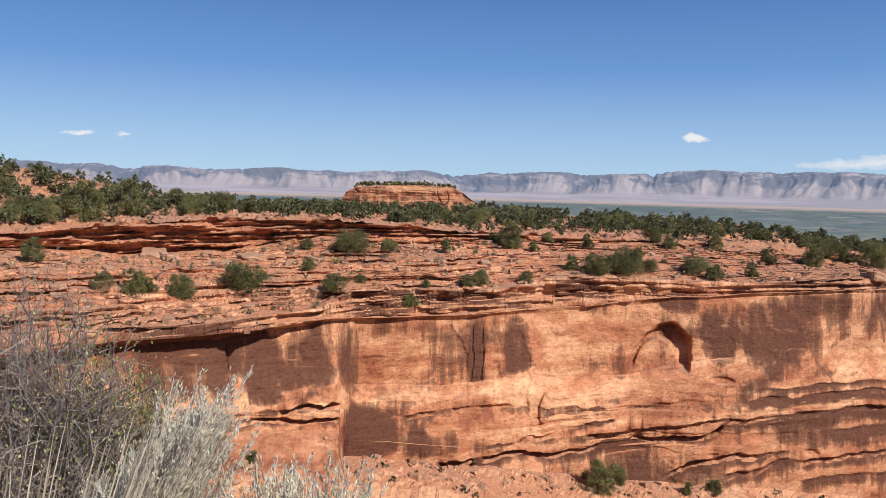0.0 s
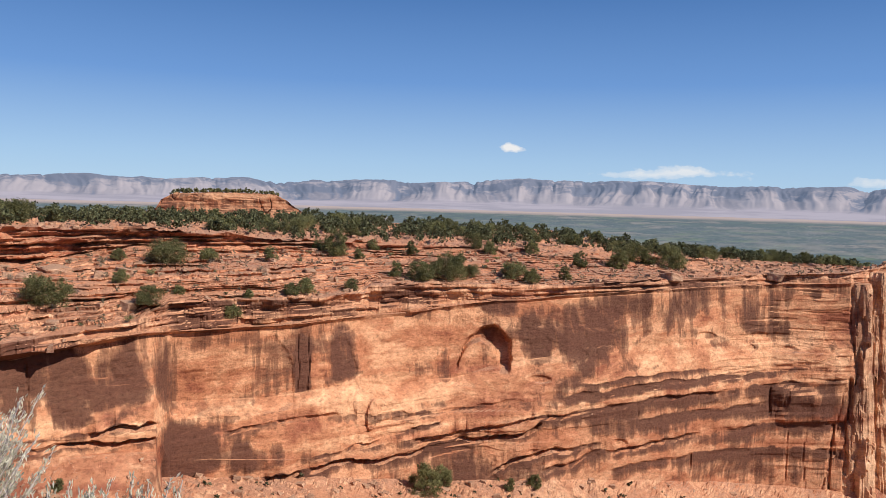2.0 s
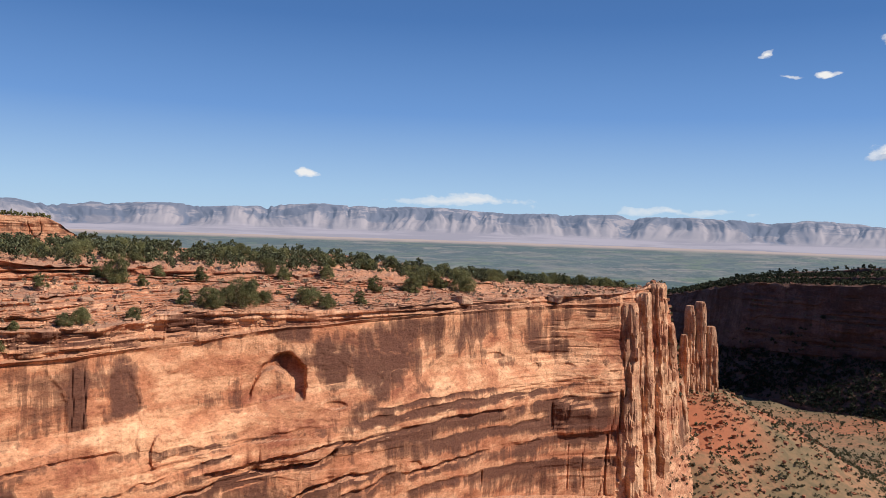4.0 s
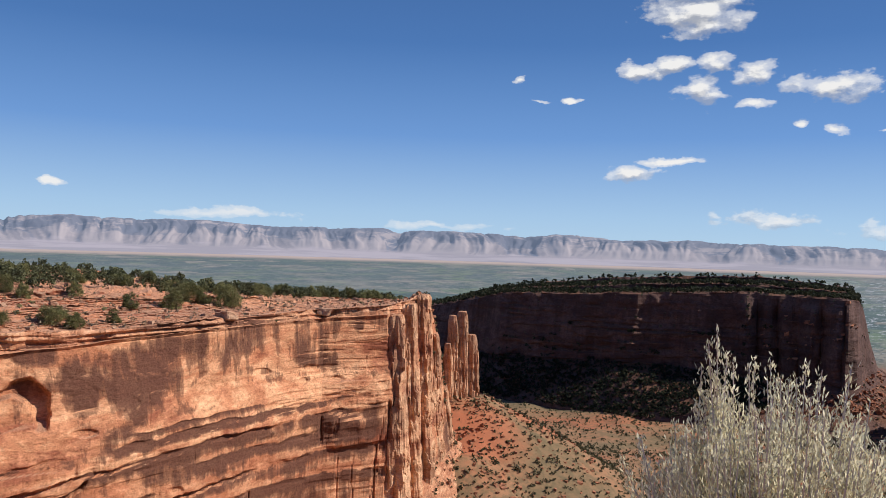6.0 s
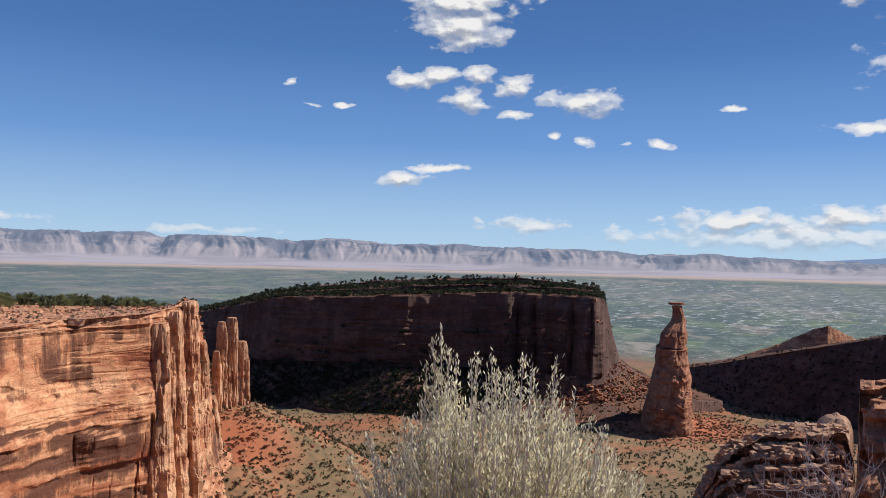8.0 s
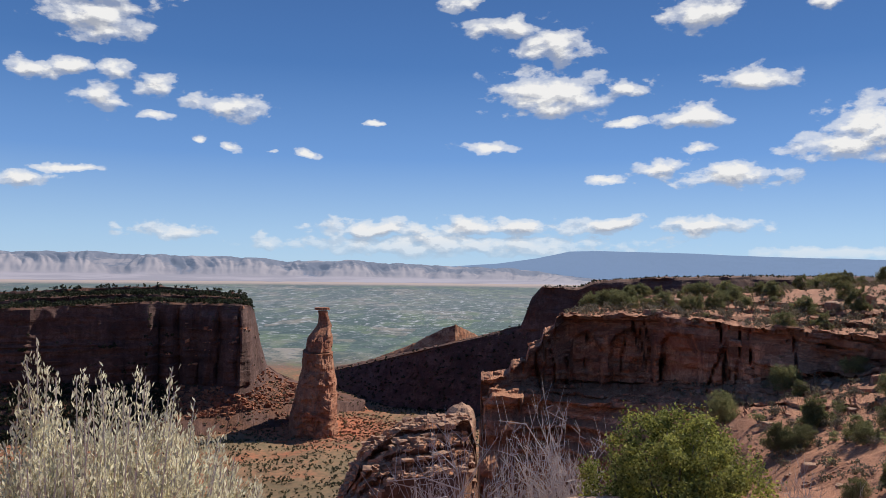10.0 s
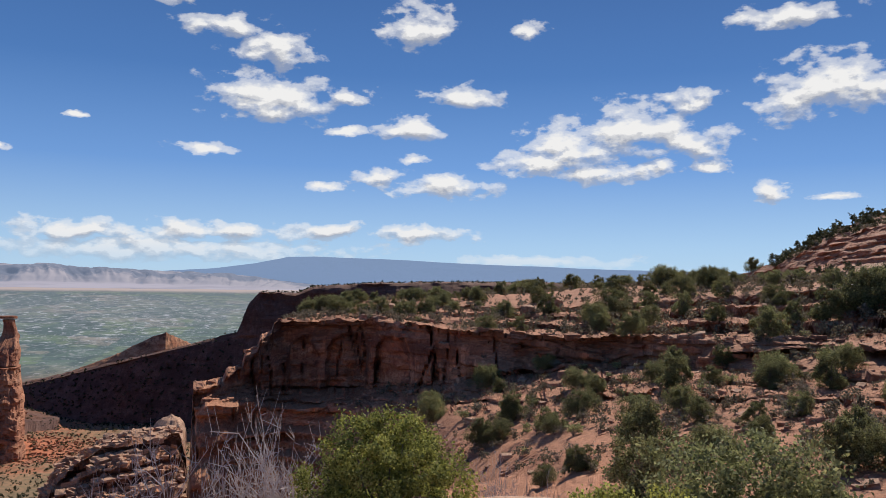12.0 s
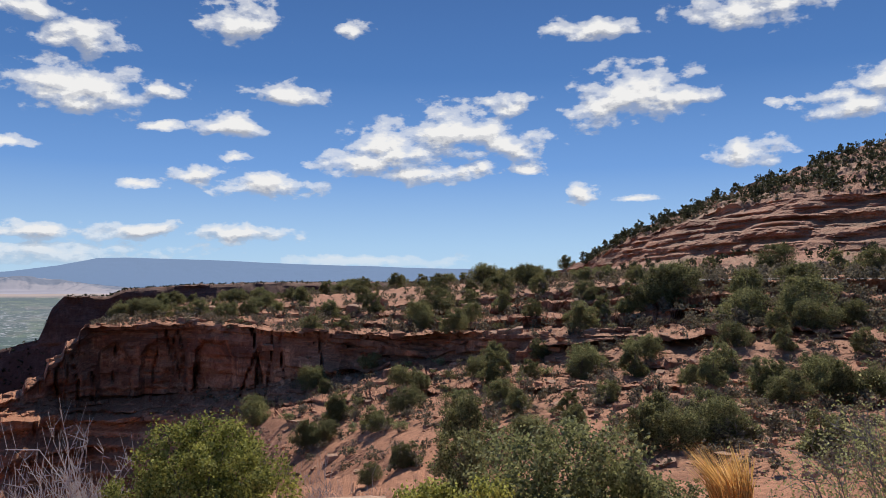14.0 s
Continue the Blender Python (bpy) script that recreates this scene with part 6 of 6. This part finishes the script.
for i in range(40):
    b = RNG.uniform(97, 147)
    rr = lines_at(N_ROWS, 1, 5, b, RNG.uniform(0.05, 1))
    x, y = polar(b, rr)
    boulder(float(x), float(y), RNG.uniform(0.4, 1.1) * rr / 60, RNG.uniform(0, 6.28), "blocks on the near slope", "angular red sandstone block on a scrubby slope", BLOCKS[i % 5])
for i in range(60):
    b = RNG.uniform(-28, 38)
    rr = lines_at(A_ROWS, 8, 11, b, RNG.uniform(0, 1))
    x, y = polar(b, rr)
    boulder(float(x), float(y), RNG.uniform(0.9, 2.8), RNG.uniform(0, 6.28), "blocks on the terraces", "pale orange sandstone block lying on a terrace", BLOCKS[i % 5])
for b, el, size, label in ((-13.2, -5.2, 5.0, "large tilted sandstone block on the terrace"), (-9.0, -5.3, 4.0, "cracked tan sandstone boulder beside a juniper"), (-19.6, -5.0, 5.5, "flat fallen slab below the upper cliff"), (28.1, -4.85, 5.0, "flat capstone knob on the cliff rim"),
                           (34.6, -4.4, 5.0, "flat capstone slab on the cliff rim"), (41.6, -3.0, 6.0, "flat dark capstone balanced on the cliff's last fin"), (103.2, -4.3, 1.5, "square sandstone block leaning on the shaded cliff")):
    hit, flat, far = meet(b, el)
    if hit:
        boulder(hit.x, hit.y, size, 0.3 * b, "large blocks", label, BLOCKS[int(abs(b)) % 3], lift=hit.z)


def rubble(name, spots, seed, mat, label):
    """Many small broken stones in one mesh."""
    rng = np.random.default_rng(seed)
    base = np.array([(-1, -1, -1), (1, -1, -1), (1, 1, -1), (-1, 1, -1), (-1, -1, 1), (1, -1, 1), (1, 1, 1), (-1, 1, 1)], float) * 0.5
    quads = np.array([(0, 3, 2, 1), (4, 5, 6, 7), (0, 1, 5, 4), (1, 2, 6, 5), (2, 3, 7, 6), (3, 0, 4, 7)])
    n = len(spots)
    p = np.array([q[:3] for q in spots])
    s = np.array([q[3] for q in spots])
    v = base[None] * rng.uniform(0.55, 1.25, (n, 1, 3)) * np.array([1.1, 1.1, 0.6]) + rng.normal(size=(n, 8, 3)) * 0.11
    a = rng.uniform(0, 6.28, n)
    c, d = np.cos(a)[:, None], np.sin(a)[:, None]
    v = np.stack([v[..., 0] * c - v[..., 1] * d, v[..., 0] * d + v[..., 1] * c, v[..., 2] + v[..., 0] * rng.normal(size=(n, 1)) * 0.25], -1)
    v = v * s[:, None, None] + p[:, None]
    f = (quads[None] + (np.arange(n) * 8)[:, None, None]).reshape(-1, 4)
    ob = mesh_object(name, v.reshape(-1, 3), f, mat)
    return tagged(ob, label, "rubble", kind="stuff")


def stones(n, b0, b1, rows, lo, hi, smin, smax):
    out = []
    for i in range(n):
        b = RNG.uniform(b0, b1)
        x, y = polar(b, lines_at(rows, lo, hi, b, RNG.uniform(0, 1)))
        z, flat = drop(float(x), float(y))
        if flat > 0.35:
            s = smin + (smax - smin) * RNG.uniform(0, 1) ** 3
            out.append((float(x), float(y), z + 0.1 * s, s))
    return out


for i in range(12):
    b = RNG.uniform(84.5, 92.6)
    p = np.array(N_ROWS[4])
    rr = float(np.interp(b, p[:, 0], p[:, 1])) + RNG.uniform(-1.5, 5)
    x, y = polar(b, rr)
    boulder(float(x), float(y), RNG.uniform(0.5, 1.3), RNG.uniform(0, 6.28), "blocks along the rim's broken point", "broken sandstone block on the stepped point of the rim", BLOCKS[i % 5], mat=rock_near)
# broken ledges stepping across the near slope
for el, b0, b1 in ((-7.1, 113, 134), (-5.95, 104, 114), (-5.3, 110, 147), (-4.4, 106, 130), (-3.5, 106, 147), (-2.6, 104, 136), (-8.6, 122, 147)):
    b = b0
    while b < b1:
        hit, flat, far = meet(b + RNG.uniform(-0.2, 0.2), el + 0.25 * math.sin(b * 0.9) + RNG.uniform(-0.12, 0.12))
        size = RNG.uniform(0.35, 1.1)
        if hit and far < 140 and RNG.uniform() > 0.22:
            boulder(hit.x, hit.y, size * far / 75, radians(90 - b) + RNG.uniform(-0.35, 0.35), "ledge blocks on the near slope", "flat red sandstone ledge block on the slope", BLOCKS[int(b * 3) % 5], lift=hit.z + 0.05, shape=(RNG.uniform(0.8, 1.3), RNG.uniform(0.8, 1.5), RNG.uniform(0.7, 1.2)), mat=rock_near)
        b += RNG.uniform(0.6, 1.5)
rubble("terrace_rubble", stones(2600, -29, 41, A_ROWS, 8, 12, 0.25, 1.6), 501, rock_block, "broken sandstone rubble on the terraces")
rubble("cliff_foot_rubble", stones(420, -28, 44, A_ROWS, 1, 2, 0.2, 1.8), 502, rock_block, "broken rock below the sunlit cliff")
rubble("slope_rubble", stones(2600, 94, 147, N_ROWS, 1, 6, 0.08, 0.5), 503, rock_block, "loose red stones on the near slope")
rubble("buttress_rubble", stones(1900, 75.5, 85.6, U_ROWS, 1, 3, 0.12, 0.6), 504, rock_block, "jumbled sandstone blocks on the buttress below the rim")
rubble("talus_rubble", stones(1800, 64, 76, E_ROWS, 1, 2, 1.0, 5.0), 505, rock_tower, "red talus blocks below the mesa")
cone = []
for i in range(900):
    a, d = RNG.uniform(0, 6.28), RNG.uniform(25, 95)
    cx, cy = polar(74.7, 835)
    x, y = float(cx) + d * math.cos(a), float(cy) + d * math.sin(a)
    s = RNG.uniform(0.6, 3.4)
    cone.append((x, y, drop(x, y)[0] + 0.1 * s, s))
for i in range(900):
    a, d = RNG.uniform(0, 6.28), RNG.uniform(8, 75)
    cx, cy = polar(44.3, 405)
    x, y = float(cx) + d * math.cos(a), float(cy) + d * math.sin(a)
    s = RNG.uniform(0.3, 1.8)
    cone.append((x, y, drop(x, y)[0] + 0.1 * s, s))
rubble("cone_rubble", cone, 506, rock_tower, "red rubble on the talus cones")

# ---- the road on the rim ----
road_mat, t, b = material("grey asphalt", 0.9)
t.links.new(mix(t, noise_at(t, (1.5, 1.5, 1.5), 4), (0.16, 0.155, 0.15), (0.26, 0.25, 0.24)), b.inputs["Base Color"])
B = np.arange(129, 172.1, 0.5)
rr0, rr1 = lines_at(N_ROWS, 5, 6, B, 0.05), lines_at(N_ROWS, 5, 6, B, 0.95)
steps_ = np.linspace(0, 1, 4)
RR = rr0[:, None] + (rr1 - rr0)[:, None] * steps_[None]
X, Y = polar(B[:, None], RR)
p5, p6 = np.array(N_ROWS[5]), np.array(N_ROWS[6])
e5, e6 = np.interp(B, p5[:, 0], p5[:, 2]), np.interp(B, p6[:, 0], p6[:, 2])
EE = e5[:, None] + (e6 - e5)[:, None] * (0.05 + 0.9 * steps_[None])
road = grid_mesh("road", X, Y, EYE + RR * np.tan(np.radians(EE)) + 0.22, road_mat, True)
tagged(road, "narrow grey asphalt road along the rim", "road", kind="structure")

# ---- the overlook's own edge ----
def across(bearing, u, w):
    """A step u to the right and w away, for someone facing a bearing."""
    a = radians(bearing)
    return u * math.cos(a) + w * math.sin(a), -u * math.sin(a) + w * math.cos(a)


def from_phone(bearing, r):
    """A place by bearing and distance from where the phone is when it looks that way."""
    a = radians(float(np.interp(bearing, [-25, 19.4, 50, 76.7, 115], [13, 21.5, 50.1, 66, 71])))
    x, y = polar(bearing, r - SWING)
    return SWING * math.sin(a) + float(x), SWING * math.cos(a) + float(y)


def put(thing, bearing, r, base, label, category, group="", scale=1.0):
    x, y = from_phone(bearing, r)
    thing.matrix_basis = Matrix.LocRotScale((float(x), float(y), base), None, (scale, scale, scale))
    return tagged(thing, label, category, group)


for b, rr, sx, sy, top in ((91.8, 6.3, 0.8, 0.7, -0.06), (106.4, 6.2, 1.0, 0.8, 0.03), (99.5, 5.9, 1.2, 0.7, -0.2), (134.8, 6.4, 1.5, 0.9, -0.03), (145.5, 6.9, 1.3, 1.0, 0.02), (121, 6.0, 2.2, 0.9, -0.12), (78, 5.0, 1.6, 0.9, -0.2)):
    x, y = from_phone(b, rr)
    boulder(float(x), float(y), 1.0, radians(-b + 90) * 1.0, "slabs at the overlook's edge", "pale pink sandstone slab at the overlook's edge", BLOCKS[3], "rock_slab", top - 0.16, rock_slab, (sy, sx, 1.0))

silver_mat = foliage("silver-green sagebrush leaves", (0.44, 0.42, 0.32), (0.64, 0.61, 0.47), (0.80, 0.77, 0.62), 6.0, 0.45)
# the tall sagebrush before the canyon
rng = np.random.default_rng(7)
stems = []
for i in range(230):
    u = rng.uniform(-0.36, 0.40)
    w = rng.uniform(-0.25, 0.25)
    h = 1.25 - 1.9 * abs(u - 0.02) ** 2.0 - 0.12 * abs(w) + rng.normal() * 0.06
    fx, fy = across(62.5, u * 0.35, w * 0.35)
    tx, ty = across(62.5, u, w)
    stems.append((fx, fy, tx, ty, h * (rng.uniform(0.75, 1.0) if i % 2 else 1.0)))
for u, h in ((-0.175, 1.39), (-0.155, 1.42), (-0.13, 1.37), (-0.19, 1.33), (-0.115, 1.34), (0.09, 1.34), (0.15, 1.35), (0.02, 1.31)):
    fx, fy = across(62.5, u * 0.6, 0)
    tx, ty = across(62.5, u, rng.normal() * 0.02)
    stems.append((fx, fy, tx, ty, h))
tall_sage = put(sagebrush("sagebrush", stems, 300, 31, 0, sage_mat, 0.0145), 62.9, 2.6, 0.0, "tall pale silver sagebrush with upright stems at the canyon edge", "sagebrush", "sagebrush at the overlook")

stems = []
for i in range(330):
    k = rng.uniform(0, 1)
    u = -0.55 + 0.87 * k + rng.normal() * 0.05
    w = rng.uniform(-0.25, 0.25)
    h = 0.33 + 0.66 * k ** 1.7 + rng.normal() * 0.05
    fx, fy = across(-22, -0.5 + 0.45 * k, w * 0.4)
    tx, ty = across(-22, u + 0.05, w)
    stems.append((fx, fy, tx, ty, h * (rng.uniform(0.7, 1.0) if i % 2 else 1.0)))
put(sagebrush("sagebrush", stems, 230, 32, 0, silver_mat, 0.0145), -22.8, 3.1, 0.0, "silver-grey sagebrush leaning over the canyon edge", "sagebrush", "sagebrush at the overlook")
for i, (bb, rr, n, tip, wide) in enumerate(((-10.2, 2.9, 60, 0.78, 0.22), (4.0, 2.9, 22, 0.50, 0.12), (-15.0, 3.0, 36, 0.50, 0.25), (71, 2.6, 30, 0.86, 0.14), (50.5, 2.7, 24, 0.72, 0.12))):
    stems = []
    for j in range(n):
        u, w = rng.normal() * wide * 0.6, rng.normal() * 0.08
        fx, fy = across(bb, u * 0.4, w * 0.4)
        tx, ty = across(bb, u, w)
        stems.append((fx, fy, tx, ty, tip * rng.uniform(0.7, 1.0)))
    put(sagebrush("sagebrush", stems, 120, 40 + i, 0, silver_mat if bb < 40 else sage_mat, 0.017), bb, rr, 0.0, "small silver sagebrush at the overlook's edge", "sagebrush", "sagebrush at the overlook")

put(grass_tuft("dry_grass", 1.15, 0.62, 420, 51, pale_straw_mat, (0.1, 0.1)), -29.5, 2.2, -0.02, "pale dry grass clump beside the sagebrush", "grass")
put(grass_tuft("dry_grass", 0.78, 0.3, 40, 52, pale_straw_mat, (0.05, 0.0)), 21.0, 2.85, -0.02, "thin pale grass stalks at the overlook's edge", "grass")
put(grass_tuft("dry_grass", 0.62, 0.2, 16, 53, pale_straw_mat, (0.05, 0.0)), -1.0, 2.85, -0.02, "thin pale grass stalks at the overlook's edge", "grass")
put(grass_tuft("golden_grass", 0.52, 0.55, 480, 54, straw_mat, (0.12, 0.28)), 134.9, 6.6, 0.0, "golden dry grass clump on the slope edge", "grass")


def rooted(thing, bearing, r, top, height, label, category, group="", wide=1.0):
    """Stands on the land under it, with its top at a height."""
    x, y = from_phone(bearing, r)
    z = drop(float(x), float(y))[0] - 0.08
    k = (top - z) / height
    thing.matrix_basis = Matrix.LocRotScale((float(x), float(y), z), Euler((0, 0, bearing)), (k * wide, k * wide, k))
    return tagged(thing, label, category, group)


rooted(juniper("juniper_bush", 1.5, 1.6, 100000, 0.0105, 61, fresh_mat, 46, 0.04, 0.66, 0.85), 99.1, 6.9, 0.545, 1.5, "round olive-green juniper bush below the rock lip", "bush", wide=0.95)
rooted(juniper("juniper_bush", 2.4, 2.6, 70000, 0.019, 62, pale_mat, 34, 0.12, 0.82, 0.5), 123.6, 11.5, -0.36, 2.4, "pale green juniper with grey branches on the slope", "bush", "pale junipers below the overlook")
rooted(juniper("juniper_bush", 2.0, 2.2, 60000, 0.019, 63, fresh_mat, 32, 0.1, 0.8, 0.5), 116.2, 9.5, -0.62, 2.0, "bright green juniper crown below the overlook", "bush", "pale junipers below the overlook", 0.9)
rooted(juniper("juniper_bush", 2.2, 2.2, 60000, 0.019, 64, pale_mat, 32, 0.1, 0.8, 0.5), 129.6, 11.0, -0.8, 2.2, "bright green juniper crown below the overlook", "bush", "pale junipers below the overlook", 0.9)
rooted(bare_shrub("leafy_shrub", 1.4, 1.3, 50, 9, 65, twig_mat, pale_mat, 15000, 0.0085, 0.5, 2), 146.0, 6.8, 0.9, 1.4, "olive shrub with bare grey twigs at the overlook's edge", "shrub")
dusk_mat = bark_material("dark purplish twigs", (0.17, 0.135, 0.12), (0.36, 0.30, 0.27))
rooted(bare_shrub("bare_shrub", 2.0, 1.6, 95, 12, 66, dusk_mat, pale_mat, 6000, 0.011, 0.55, 3), -26.5, 6.0, 0.82, 2.0, "tangled grey twiggy shrub with a few green leaves", "shrub", wide=0.75)
rooted(bare_shrub("leafy_shrub", 1.2, 1.5, 46, 8, 69, dusk_mat, pale_mat, 20000, 0.011, 0.5, 1), -22.5, 6.2, 0.35, 1.2, "low green shrub behind the sagebrush", "shrub", wide=0.5)
rooted(bare_shrub("dead_shrub", 1.6, 1.5, 44, 16, 67, dead_mat, None, 0, 0.03, 0.6, 6), 92.6, 9.5, 0.05, 1.6, "bleached dead bush with bare branches", "shrub", wide=0.5)
rooted(bare_shrub("dead_shrub", 1.4, 1.6, 44, 16, 68, dead_mat, None, 0, 0.03, 0.6, 6), 85.8, 9.0, -0.25, 1.4, "grey leafless bush on the buttress edge", "shrub", wide=0.5)
rooted(bare_shrub("dead_shrub", 1.2, 1.6, 44, 16, 70, dead_mat, None, 0, 0.03, 0.55, 6), 106.9, 9.5, -0.6, 1.2, "grey leafless bush beside the juniper", "shrub", wide=0.5)
